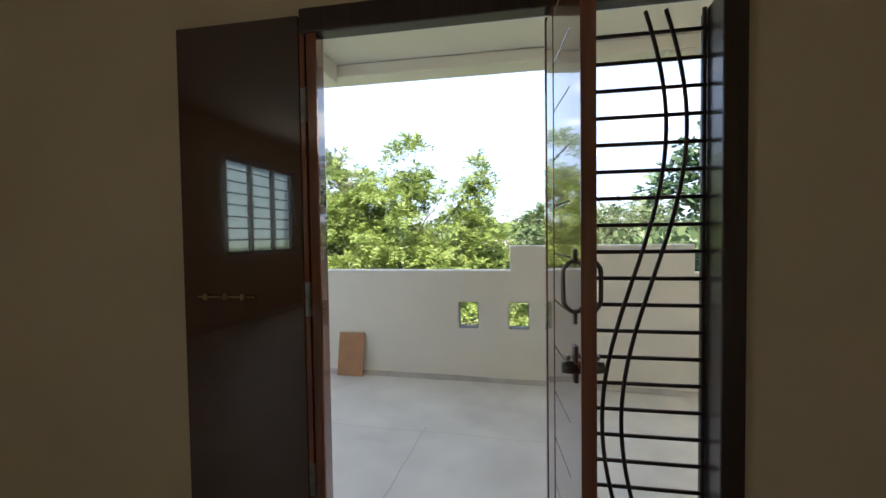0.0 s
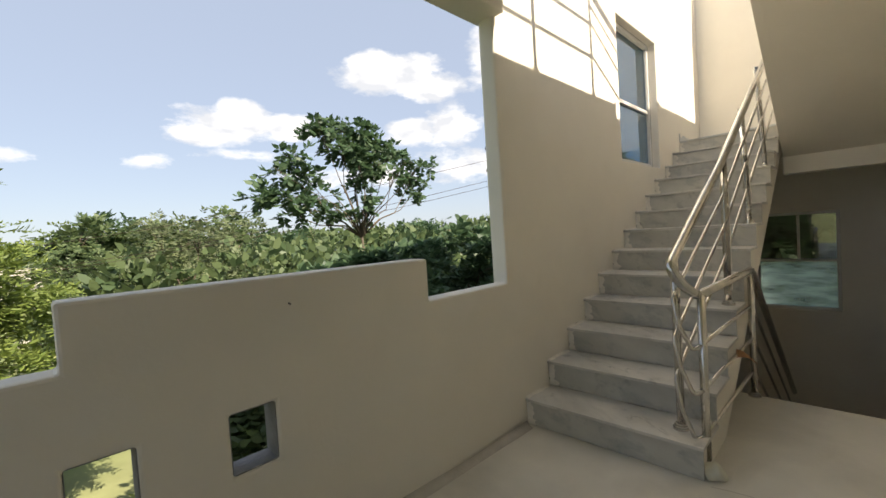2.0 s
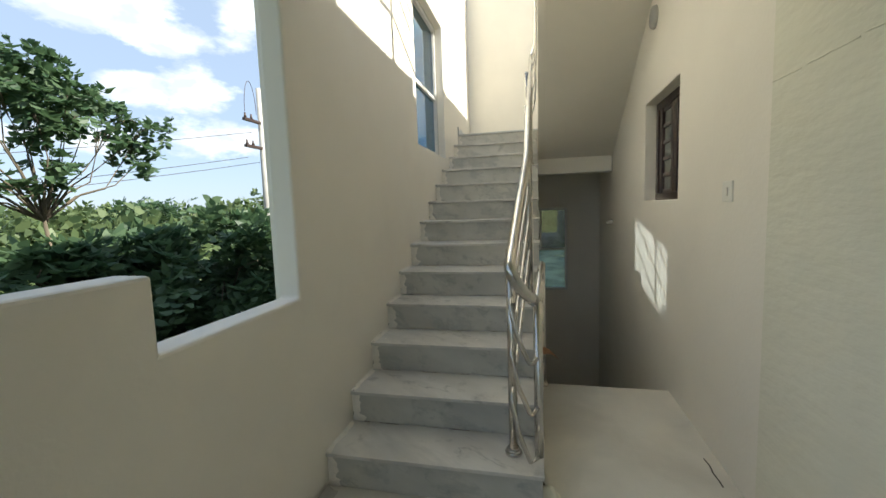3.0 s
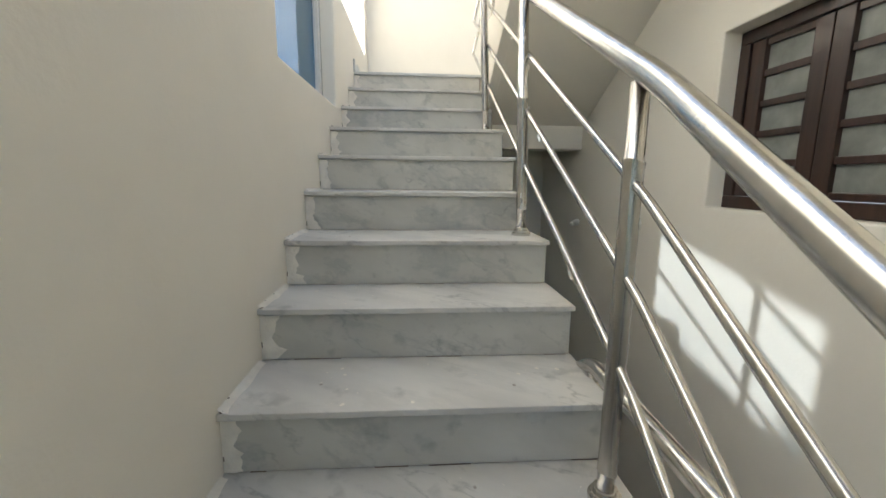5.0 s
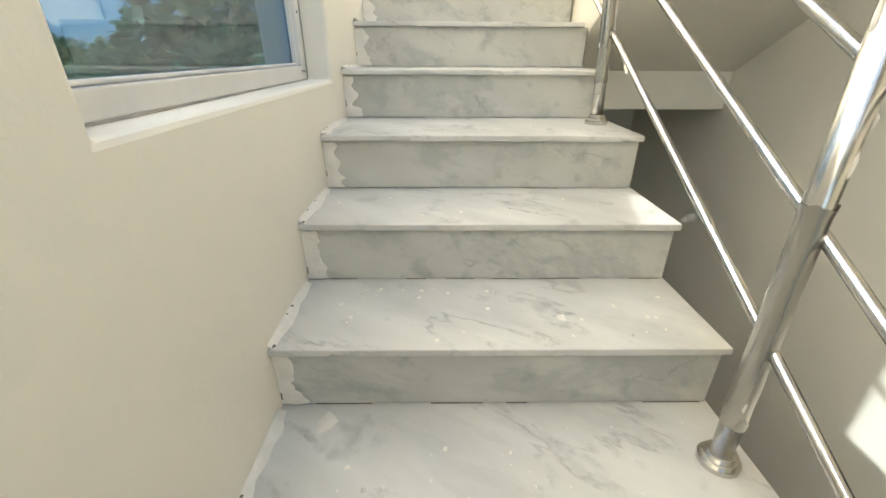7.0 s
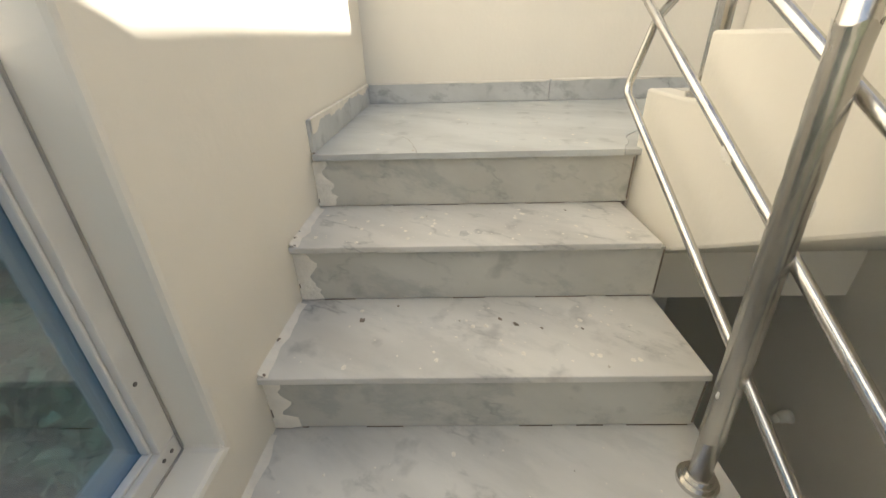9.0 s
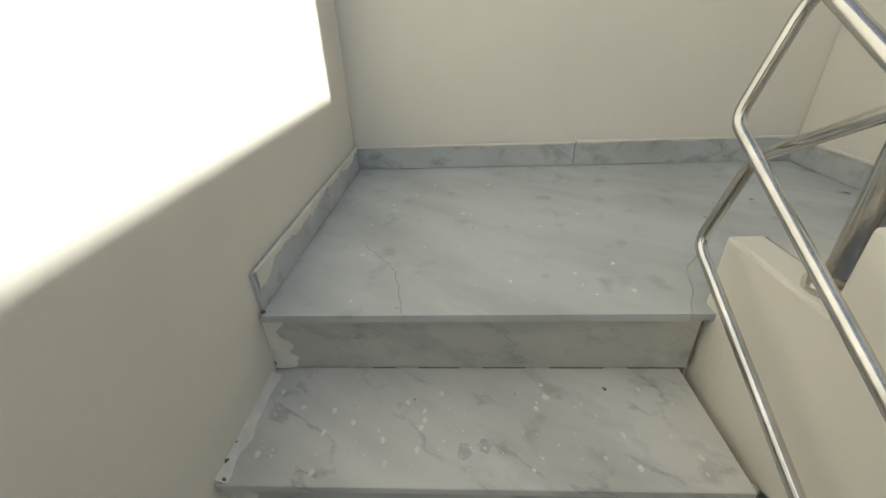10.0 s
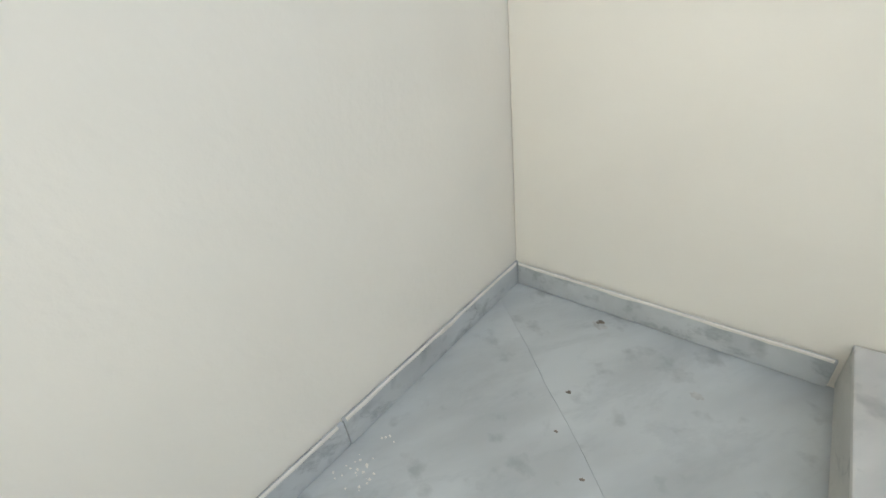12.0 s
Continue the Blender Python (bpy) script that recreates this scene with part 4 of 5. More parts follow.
def build_door():
    fr = tagged(new("door_frame"), "dark varnished wooden frame of the entrance with a barred sidelight", "door frame", kind="structure")
    a, b = 0.664, 0.728
    part("jamb", chamfered(0.296, 0.333, a, b, 0.133, 2.024, 0.006), WOOD, fr)
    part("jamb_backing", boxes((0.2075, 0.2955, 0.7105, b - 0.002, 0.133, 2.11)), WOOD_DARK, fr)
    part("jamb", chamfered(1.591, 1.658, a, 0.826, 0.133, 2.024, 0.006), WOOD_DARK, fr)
    part("jamb", chamfered(1.095, 1.138, a + 0.062, 0.79, 0.133, 2.024, 0.006), WOOD, fr)
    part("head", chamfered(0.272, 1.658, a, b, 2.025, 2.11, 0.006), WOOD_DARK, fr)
    part("threshold", chamfered(0.272, 1.658, a, b, 0.1, 0.1325, 0.004), CEMENT, fr)

    g = thing("window_grille", (0, 0, 0), "dark painted iron sidelight grille with two wavy upright bars", "grille")
    y = 0.772
    part("edge_bar", bar((1.583, y, 0.135), (1.583, y, 2.024), r=0.007), IRON, g)
    for k in range(21):
        z = 0.201 + 0.088 * k
        part("grille_bar", bar((1.132, y, z), (1.592, y, z), r=0.0068, sides=8), IRON, g, smooth=True)
    for dx in (0.0, 0.06):
        pts = []
        for i in range(41):
            z = 0.135 + (2.024 - 0.135) * i / 40
            pts.append((1.372 + dx + 0.097 * math.cos(math.pi * (z - 1.655) / 0.965), y - 0.0135, z))
        part("wavy_bar", tube(bmesh.new(), pts, 0.0068, 8), IRON, g, smooth=True)

    # narrow leaf, swung into the room
    m = Matrix.Translation((1.093, 0.655, 0.0)) @ Matrix.Rotation(math.atan2(-0.439, 0.04), 4, "Z")
    leaf = thing("door_leaf", m, "glossy red-brown wooden door leaf with grooved panels, open inwards", "door")
    lw, z0, z1 = 0.441, 0.14, 2.06
    th = 0.036

    def slab(u0, u1, w0, w1):
        return chamfered(u0, u1, 0, th, w0, w1, 0.0022)

    part("hinge_stile", slab(0, 0.104, z0, z1), WOOD, leaf)
    part("lock_stile", slab(0.332, lw, z0, z1), WOOD, leaf)
    edges = [z0] + [z for z in (1.5858 + 0.1444 * k for k in range(-10, 4)) if z0 + 0.02 < z < z1 - 0.02] + [z1]
    for e0, e1 in zip(edges, edges[1:]):
        part("panel", chamfered(0.1075, 0.3285, 0.002, th - 0.002, e0 + 0.0016, e1 - 0.0016, 0.0022), WOOD, leaf)
    part("core", boxes((0.02, lw - 0.02, 0.008, th - 0.008, z0 + 0.01, z1 - 0.01)), GROOVE, leaf)
    # pull handles on both faces, and the lock
    for s, yy in ((-1, 0.0), (1, th)):
        u = 0.382
        h = part("pull_handle", tube(bmesh.new(), rounded_path([(u, yy, 1.292), (u, yy + s * 0.012, 1.288), (u - 0.004, yy + s * 0.027, 1.272),
                                                              (u - 0.004, yy + s * 0.027, 1.186), (u, yy + s * 0.012, 1.17), (u, yy, 1.165)], 0.014), 0.0055, 10), DARK_STEEL, leaf, smooth=True)
        for z in (1.302, 1.155):
            part("handle_plate", chamfered(u - 0.008, u + 0.008, *sorted((yy, yy + s * 0.005)), z - 0.018, z + 0.018, 0.002), DARK_STEEL, h)
        k = part("door_lock", chamfered(u - 0.013, u + 0.013, *sorted((yy, yy + s * 0.006)), 0.994, 1.086, 0.003), DARK_STEEL, leaf)
        part("latch_knob", tube(bmesh.new(), [(u, yy, 1.03), (u, yy + s * 0.02, 1.03), (u, yy + s * 0.032, 1.03)], 0.017, 14, 0.8), DARK_STEEL, k, smooth=True)
        part("latch_arm", chamfered(u - 0.02, u + 0.006, *sorted((yy + s * 0.012, yy + s * 0.022)), 1.048, 1.06, 0.002), DARK_STEEL, k)

    # wide leaf, folded right back against the room wall
    m = Matrix.Translation((0.266, 0.708, 0.0)) @ Matrix.Rotation(radians(180.0), 4, "Z")
    wide = thing("door_leaf", m, "dark glossy wooden door leaf folded back against the wall", "door")
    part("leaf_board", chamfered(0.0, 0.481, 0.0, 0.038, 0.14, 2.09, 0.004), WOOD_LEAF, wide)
    part("leaf_edge", chamfered(-0.021, -0.001, 0.0, 0.036, 0.14, 2.06, 0.003), WOOD, wide)
    bolt = part("tower_bolt", bar((0.19, 0.044, 1.105), (0.42, 0.044, 1.105), r=0.004, sides=8), BRASS, wide, "thin brass tower bolt")
    for u in (0.23, 0.3, 0.38):
        part("bolt_bracket", chamfered(u, u + 0.014, 0.038, 0.05, 1.094, 1.116, 0.002), BRASS, bolt)
    for z in (0.45, 1.1, 1.78):
        hg = part("hinge", tube(bmesh.new(), [(-0.0255, 0.042, z - 0.06), (-0.0255, 0.042, z + 0.06)], 0.0055, 10), DARK_STEEL, wide, "dull steel butt hinge")
        part("hinge_plate", chamfered(-0.019, -0.004, 0.0362, 0.039, z - 0.06, z + 0.06, 0.001), DARK_STEEL, hg)
    fit_door(fr, g, wide)


build_door()


# ---- things: balcony ----
def build_balcony():
    z = floor_z(-0.43)
    m = Matrix.Translation((-0.53, 2.772, z)) @ Matrix.Rotation(radians(-11), 4, "X")
    b = thing("wooden_board", m, "thin brown board leaning against the parapet", "board")
    bm = boxes((-0.124, 0.124, -0.006, 0.006, 0.002, 0.395))
    bmesh.ops.bevel(bm, geom=bm.edges[:], offset=0.002, segments=1, affect="EDGES")
    part("sheet", bm, CARDBOARD, b)
    # cement cove where parapet and floor meet
    bm = bmesh.new()
    ring = None
    for i in range(61):
        x = -6 + 9.28 * i / 60
        zz = floor_z(x)
        w = 0.05 + 0.012 * noise.noise(Vector((x * 2.3, 0, 0)))
        h = 0.034 + 0.014 * noise.noise(Vector((x * 1.7, 4, 0)))
        row = [bm.verts.new((x, WALL_N - w, zz + 0.001)), bm.verts.new((x, WALL_N - w * 0.45, zz + h * 0.22)),
               bm.verts.new((x, WALL_N - w * 0.12, zz + h * 0.6)), bm.verts.new((x, WALL_N - 0.001, zz + h))]
        if ring:
            for p in range(3):
                bm.faces.new((ring[p], ring[p + 1], row[p + 1], row[p]))
        ring = row
    structure("trim_cement_cove", bm, SKIRT, smooth=True)
    # expansion cracks in the cement floor
    bm = bmesh.new()

    def crack(pts, w):
        for (xa, ya), (xb, yb) in zip(pts, pts[1:]):
            d = Vector((xb - xa, yb - ya)).normalized()
            n = Vector((-d.y, d.x)) * w
            q = [(xa - n.x, ya - n.y), (xa + n.x, ya + n.y), (xb + n.x, yb + n.y), (xb - n.x, yb - n.y)]
            bm.faces.new([bm.verts.new((x, y, floor_z(x) + 0.0015)) for x, y in q])

    pts = [(0.32 + 0.005 * i + 0.004 * math.sin(i * 1.7), WALL_S + 1.05 * i / 12) for i in range(13)]
    crack(pts, 0.0025)
    crack([(-0.5 + 0.17 * i, 1.84 + 0.008 * math.sin(i * 1.3)) for i in range(13)], 0.002)
    crack([(3.3 + 0.02 * math.sin(i), WALL_S + 0.1 + 0.08 * i) for i in range(11)], 0.003)
    structure("trim_floor_joint", bm, SKIRT)
    bm = bmesh.new()
    crack([(3.887, 0.924), (3.82, 0.917), (3.76, 0.925), (3.70, 0.92), (3.647, 0.921)], 0.004)
    structure("trim_floor_crack", bm, DIRT)
    lump = thing("mortar_lump", (3.40, 1.755, floor_z(3.4)), "rough lump of yellowish mortar at the foot of the stairs", "mortar")
    bm = bmesh.new()
    bmesh.ops.create_icosphere(bm, subdivisions=3, radius=0.05)
    for v in bm.verts:
        v.co *= 1 + 0.55 * noise.noise(v.co * 22)
        v.co.z = max(0.001, v.co.z * 1.3 + 0.02)
        v.co.x *= 1.3
    part("lump", bm, ROUGH_PLASTER, lump, smooth=True)
    for n, (xa, za, xb, zb) in enumerate(((3.485, 1.888, 3.3, 1.884), (3.26, 1.887, 3.02, 1.886), (3.0, 1.892, 2.9, 1.885))):
        bm = bmesh.new()
        tube(bm, [(xa + (xb - xa) * i / 8, WALL_S + 0.0045, za + (zb - za) * i / 8 + 0.004 * noise.noise(Vector((i * 0.7, n, 0)))) for i in range(9)], 0.0028, 6)
        structure("trim_plaster_ridge", bm, ROUGH_PLASTER)
    # small nail in the parapet
    nail = thing("wall_nail", (1.638, WALL_N, 1.149), "small dark nail driven into the parapet", "nail")
    part("shank", bar((0, 0.01, 0), (0.002, -0.012, -0.006), r=0.004, sides=8), DARK_STEEL, nail)
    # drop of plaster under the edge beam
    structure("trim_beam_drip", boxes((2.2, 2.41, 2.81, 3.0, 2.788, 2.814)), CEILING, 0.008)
    sw = thing("wall_switch", (3.86, WALL_S, 1.458), "white plastic switch box on the house wall", "switch")
    part("back_box", chamfered(-0.055, 0.055, 0.0, 0.009, -0.052, 0.052, 0.003), PVC, sw)
    part("rocker", chamfered(-0.014, 0.014, 0.0092, 0.014, -0.022, 0.022, 0.002), PVC, sw)
    bl = thing("bulb_holder", (7.16, WALL_S, 1.18), "small white bulb holder on the stair wall", "bulb holder")
    part("holder", tube(bmesh.new(), [(0, 0, 0), (0, 0.02, 0), (0, 0.05, -0.01)], 0.032, 16, 0.75), PVC, bl, smooth=True)
    part("cup", tube(bmesh.new(), [(0, 0.05, -0.01), (0, 0.075, -0.02)], 0.018, 14), PVC, bl, smooth=True)
    # round cap high on the house wall
    cap = thing("wall_vent", (5.27, WALL_S, 2.9), "round cream cap on the house wall under the slab", "vent")
    part("cap", tube(bmesh.new(), [(0, 0, 0), (0, 0.02, 0), (0, 0.028, 0)], 0.09, 20, 0.9), CONCRETE, cap, smooth=True)


build_balcony()


# ---- things: dirt on the stairs ----
def blob(bm, c, r, h, n=9, u=Vector((1, 0, 0)), v=Vector((0, 1, 0))):
    """A low uneven blot: a fan with a raised middle."""
    w = u.cross(v)
    c = Vector(c)
    mid = bm.verts.new(c + w * h)
    rim = []
    for i in range(n):
        a = 2 * math.pi * i / n
        k = r * random.uniform(0.6, 1.15)
        rim.append(bm.verts.new(c + u * math.cos(a) * k + v * math.sin(a) * k * 0.8))
    for i in range(n):
        bm.faces.new((mid, rim[i], rim[(i + 1) % n]))


SMEARS = ((5.065, 2.425, 4, 0.008), (4.937, 2.225, 4, 0.02), (5.390, 2.272, 5, 0.009), (6.763, 2.652, 11, 0.011), (6.738, 2.223, 11, 0.01), (6.83, 2.558, 11, 0.005),
          (6.72, 2.156, 11, 0.006), (6.717, 2.048, 11, 0.005), (6.763, 2.264, 11, 0.007), (7.1, 2.019, 12, 0.006), (7.79, 1.45, 13, 0.006), (7.67, 1.54, 13, 0.007),
          (7.86, 0.93, 13, 0.016), (7.82, 1.3, 13, 0.009))


def build_dirt():
    # putty smeared along the wall end of each riser and tread
    for k in range(1, 14):
        x = NOSE[k - 1]
        bm = bmesh.new()
        y1 = wall_y(x) - 0.001
        n = 14
        rows = []
        for i in range(n + 1):
            z = (k - 1) * RISE + 0.004 + (RISE - 0.03) * i / n
            wdt = 0.045 + 0.03 * noise.noise(Vector((k * 3.1, i * 0.33, 0))) + 0.012 * noise.noise(Vector((k * 7.7, i * 0.9, 4))) + (0.02 if i < 4 else 0)
            rows.append([bm.verts.new((x + 0.0135, y1, z)), bm.verts.new((x + 0.012, y1 - wdt * 0.6, z)), bm.verts.new((x + 0.0175, y1 - wdt, z))])
        for p, q in zip(rows, rows[1:]):
            for j in (0, 1):
                bm.faces.new((p[j], p[j + 1], q[j + 1], q[j]))
        if k < 13:
            rows = []
            for i in range(n + 1):
                xx = x + 0.004 + (NOSE[k] - x - 0.01) * i / n
                wdt = 0.022 + 0.014 * noise.noise(Vector((k * 5.3, i * 0.4, 2)))
                rows.append([bm.verts.new((xx, y1, k * RISE + 0.012)), bm.verts.new((xx, y1 - wdt * 0.5, k * RISE + 0.004)),
                             bm.verts.new((xx, y1 - wdt, k * RISE + 0.0005))])
            for p, q in zip(rows, rows[1:]):
                for j in (0, 1):
                    bm.faces.new((p[j], p[j + 1], q[j + 1], q[j]))
        t = thing("putty_smear", (0, 0, 0), "pale wall putty smeared along the marble step", "putty", "putty along the steps")
        part("smear", bm, PUTTY, t, smooth=True)
    pale, dark = bmesh.new(), bmesh.new()
    for k in range(3, 14):
        x = NOSE[k - 1]
        many = 3 * {11: 26, 12: 34, 13: 20, 7: 14, 8: 16}.get(k, 10)
        depth = NOSE[k] - x if k < 13 else 1.05
        for _ in range(many):
            c = (x + random.uniform(0.03, depth - 0.03), random.uniform(EDGE + 0.05, WALL_N - 0.05), k * RISE + 0.0006)
            blob(pale, c, random.choice((0.002, 0.0025, 0.0035, 0.005, 0.009)), 0.0012, 7)
        for _ in range(3 if k > 9 else 2):
            c = (x + random.uniform(0.03, min(depth, 0.5) - 0.03), random.uniform(EDGE + 0.1, WALL_N - 0.1), k * RISE + 0.0008)
            blob(dark, c, random.choice((0.003, 0.005, 0.008)), 0.003, 6)
    # a spill of small specks by the joint of the skirting
    for _ in range(34):
        c = (random.gauss(8.17, 0.05), random.gauss(1.86, 0.05), LAND + 0.0006)
        if c[0] < WALL_E - 0.02:
            blob(pale, c, random.choice((0.0025, 0.004, 0.006)), 0.0012, 7)
    tagged(part("paint_specks", pale, PUTTY), "pale specks of dried paint and plaster on the steps", "paint specks", kind="stuff")
    tagged(part("dirt_crumbs", dark, SKIRT), "dark crumbs of dirt on the steps", "dirt", kind="stuff")
    # thumb-sized wet stains, chips of plaster, dry leaf
    chip = thing("plaster_chip", (5.472, 2.752, 7 * RISE), "flat chip of pale plaster lying on a step", "plaster chip")
    bm = bmesh.new()
    blob(bm, (0, 0, 0.001), 0.035, 0.006, 9)
    part("flake", bm, PUTTY, chip)
    chip = thing("plaster_chip", (5.645, 2.155, 8 * RISE), "small flake of pale plaster lying on a step", "plaster chip")
    bm = bmesh.new()
    blob(bm, (0, 0, 0.001), 0.018, 0.004, 8)
    part("flake", bm, PUTTY, chip)
    # plaster feathered down over the top of the skirting
    def rag(a, b, off, depth, seed):
        a, b = Vector(a), Vector(b)
        n = max(6, int((b - a).length / 0.025))
        bm = bmesh.new()
        last = None
        for i in range(n + 1):
            p = a.lerp(b, i / n)
            d = depth * (0.55 + 0.9 * noise.noise(Vector((i * 0.23, seed, 0))) + 0.35 * noise.noise(Vector((i * 0.9, seed, 5))))
            d = max(0.004, d)
            row = [bm.verts.new(p + Vector((0, 0, 0.006)) - off * 0.4), bm.verts.new(p + off + Vector((0, 0, 0.002))), bm.verts.new(p + off * 0.9 - Vector((0, 0, d)))]
            if last:
                for q in (0, 1):
                    bm.faces.new((last[q], last[q + 1], row[q + 1], row[q]))
            last = row
        return bm

    top = LAND + 0.105
    for a, b, off, depth, seed in (((7.18, WALL_N - 0.014, top), (8.26, WALL_N - 0.014, top), Vector((0, -0.0035, 0)), 0.042, 1.3),
                                   ((WALL_E - 0.014, 2.84, top), (WALL_E - 0.014, 1.86, top), Vector((-0.0035, 0, 0)), 0.007, 4.1),
                                   ((WALL_E - 0.016, 1.83, top + 0.006), (WALL_E - 0.016, 0.88, top + 0.006), Vector((-0.0035, 0, 0)), 0.009, 7.7),
                                   ((7.22, WALL_S + 0.015, top), (8.26, WALL_S + 0.015, top), Vector((0, 0.0035, 0)), 0.009, 9.2)):
        pl = thing("plaster_edge", (0, 0, 0), "ragged pale plaster along the top of the skirting", "plaster", "plaster along the skirting")
        part("rag", rag(a, b, off, depth, seed), PUTTY, pl)
    # open dirty joints at the foot of the risers and the wall ends of the noses
    bm = bmesh.new()
    for k in range(2, 14):
        x = NOSE[k - 1] + 0.0165
        y = EDGE + 0.012
        while y < wall_y(x) - 0.08:
            w = random.uniform(0.05, 0.16)
            h = random.uniform(0.0004, 0.001)
            box(bm, x, x + 0.004, y, min(y + w, wall_y(x) - 0.07), (k - 1) * RISE + 0.0002, (k - 1) * RISE + h)
            y += w + random.choice((0.06, 0.15, 0.3))
        blob(bm, (NOSE[k - 1] + 0.012, wall_y(x) - 0.012, k * RISE + 0.0025), 0.009, 0.003, 7)
        if k < 13:
            for _ in range(2):
                a = NOSE[k - 1] + random.uniform(0.01, 0.18)
                blob(bm, (a, wall_y(a) - 0.005, k * RISE + 0.012), random.uniform(0.003, 0.007), 0.002, 6)
        z = (k - 1) * RISE + random.uniform(0.01, 0.05)
        box(bm, NOSE[k - 1] + 0.0115, NOSE[k - 1] + 0.013, wall_y(x) - 0.006, wall_y(x) - 0.003, z, z + random.uniform(0.01, 0.03))
        if k > 10:
            box(bm, x, x + 0.003, EDGE + 0.001, EDGE + 0.006, (k - 1) * RISE + 0.01, k * RISE - 0.03)
    tagged(part("dirty_joints", bm, SMEAR), "dark open joints along the marble steps", "joint", kind="stuff")
    # brown smears and drips
    bm = bmesh.new()
    for x, y, k, r in SMEARS:
        blob(bm, (x, y, k * RISE + 0.0009), r, 0.0012, 11)
        blob(bm, (x + r * 0.7, y + r * 0.5, k * RISE + 0.0009), r * 0.55, 0.0012, 9)
    tagged(part("dirt_smears", bm, SMEAR), "brown smears and drips on the marble", "dirt", kind="stuff")
    bm = bmesh.new()
    for x, y, k, r in ((6.931, 2.361, 12, 0.022), (6.943, 2.318, 12, 0.019), (7.86, 0.95, 13, 0.03), (7.5, 1.1, 13, 0.02)):
        blob(bm, (x, y, k * RISE + 0.0006), r, 0.0003, 14)
    tagged(part("grey_stains", bm, STAIN), "dull grey stains on the marble", "stain", kind="stuff")
    # cracks of the landing slabs
    bm = bmesh.new()

    def line(pts, w):
        for (xa, ya), (xb, yb) in zip(pts, pts[1:]):
            d = Vector((xb - xa, yb - ya)).normalized()
            nrm = Vector((-d.y, d.x)) * w
            q = [(xa - nrm.x, ya - nrm.y), (xa + nrm.x, ya + nrm.y), (xb + nrm.x, yb + nrm.y), (xb - nrm.x, yb - nrm.y)]
            bm.faces.new([bm.verts.new((u, v, LAND + 0.0008)) for u, v in q])

    line([(7.156, 2.507), (7.2, 2.512), (7.235, 2.524), (7.27, 2.526), (7.31, 2.541), (7.35, 2.547), (7.37, 2.563), (7.40, 2.578)], 0.0007)
    line([(7.40, 2.578), (7.42, 2.6), (7.455, 2.62), (7.47, 2.643), (7.52, 2.664), (7.55, 2.694)], 0.0005)
    tagged(part("crack_lines", bm, SMEAR), "fine dark cracks across the landing marble", "crack", kind="stuff")


build_dirt()


# ---- outdoors ----
def leaves_mesh(name, centres, along, across, length, width, mat, fold=0.25):
    """Many single leaves: pointed ovals, kinked along the midrib, at the given places."""
    n = len(centres)
    up = np.cross(along, across)
    l = length[:, None]
    w = width[:, None]
    ring = [centres]
    for t, half, sign in ((0.22, 0.42, 1), (0.62, 0.46, 1), (1.0, 0.0, 1), (0.62, 0.46, -1), (0.22, 0.42, -1)):
        ring.append(centres + along * l * t + across * w * half * sign + up * w * fold * (half > 0) - up * l * 0.12 * t * t)
    co = np.stack(ring, 1).reshape(-1, 3)
    me = bpy.data.meshes.new(name)
    me.vertices.add(6 * n)
    me.vertices.foreach_set("co", co.ravel())
    me.loops.add(6 * n)
    me.loops.foreach_set("vertex_index", np.arange(6 * n))
    me.polygons.add(n)
    me.polygons.foreach_set("loop_start", np.arange(n) * 6)
    me.polygons.foreach_set("loop_total", np.full(n, 6))
    me.update(calc_edges=True)
    me.materials.append(mat)
    return me


def unit(v):
    return v / np.maximum(1e-9, np.linalg.norm(v, axis=1, keepdims=True))


def crown_points(rng, blobs, n, shell=0.45, gaps=0.35, clump=0.0):
    """Places and outward ways, gathered near the skins of several lobes, with holes left by noise."""
    pts, outs = [], []
    weight = np.array([b[3] * b[4] * b[5] for b in blobs]) ** 0.67
    weight /= weight.sum()
    which = rng.choice(len(blobs), size=n, p=weight)
    v = unit(rng.normal(size=(n, 3)))
    r = 1 - shell * rng.random(n) ** 1.6
    wob = np.array([1 + 0.28 * noise.noise(Vector(tuple(d * 2.3 + k * 3.7))) for d, k in zip(v, which)])
    bl = np.array(blobs)[which]
    p = bl[:, :3] + v * bl[:, 3:6] * (r * wob)[:, None]
    if clump:
        # leaves gather on the ends of twigs, in low rounded tufts
        heads = rng.integers(0, n, max(6, n // 26))
        own = heads[rng.integers(0, len(heads), n)]
        push = unit(rng.normal(size=(n, 3))) * np.array([1.0, 1.0, 0.62]) * rng.uniform(0.35, 1.0, n)[:, None]
        push[:, 2] = np.where(push[:, 2] < 0, push[:, 2] * 0.5, push[:, 2])
        p, v = p[own] + push * clump, unit(v[own] * 0.5 + push)
    keep = np.array([noise.noise(Vector(tuple(q * 1.1))) for q in p]) > -gaps
    return p[keep], v[keep]


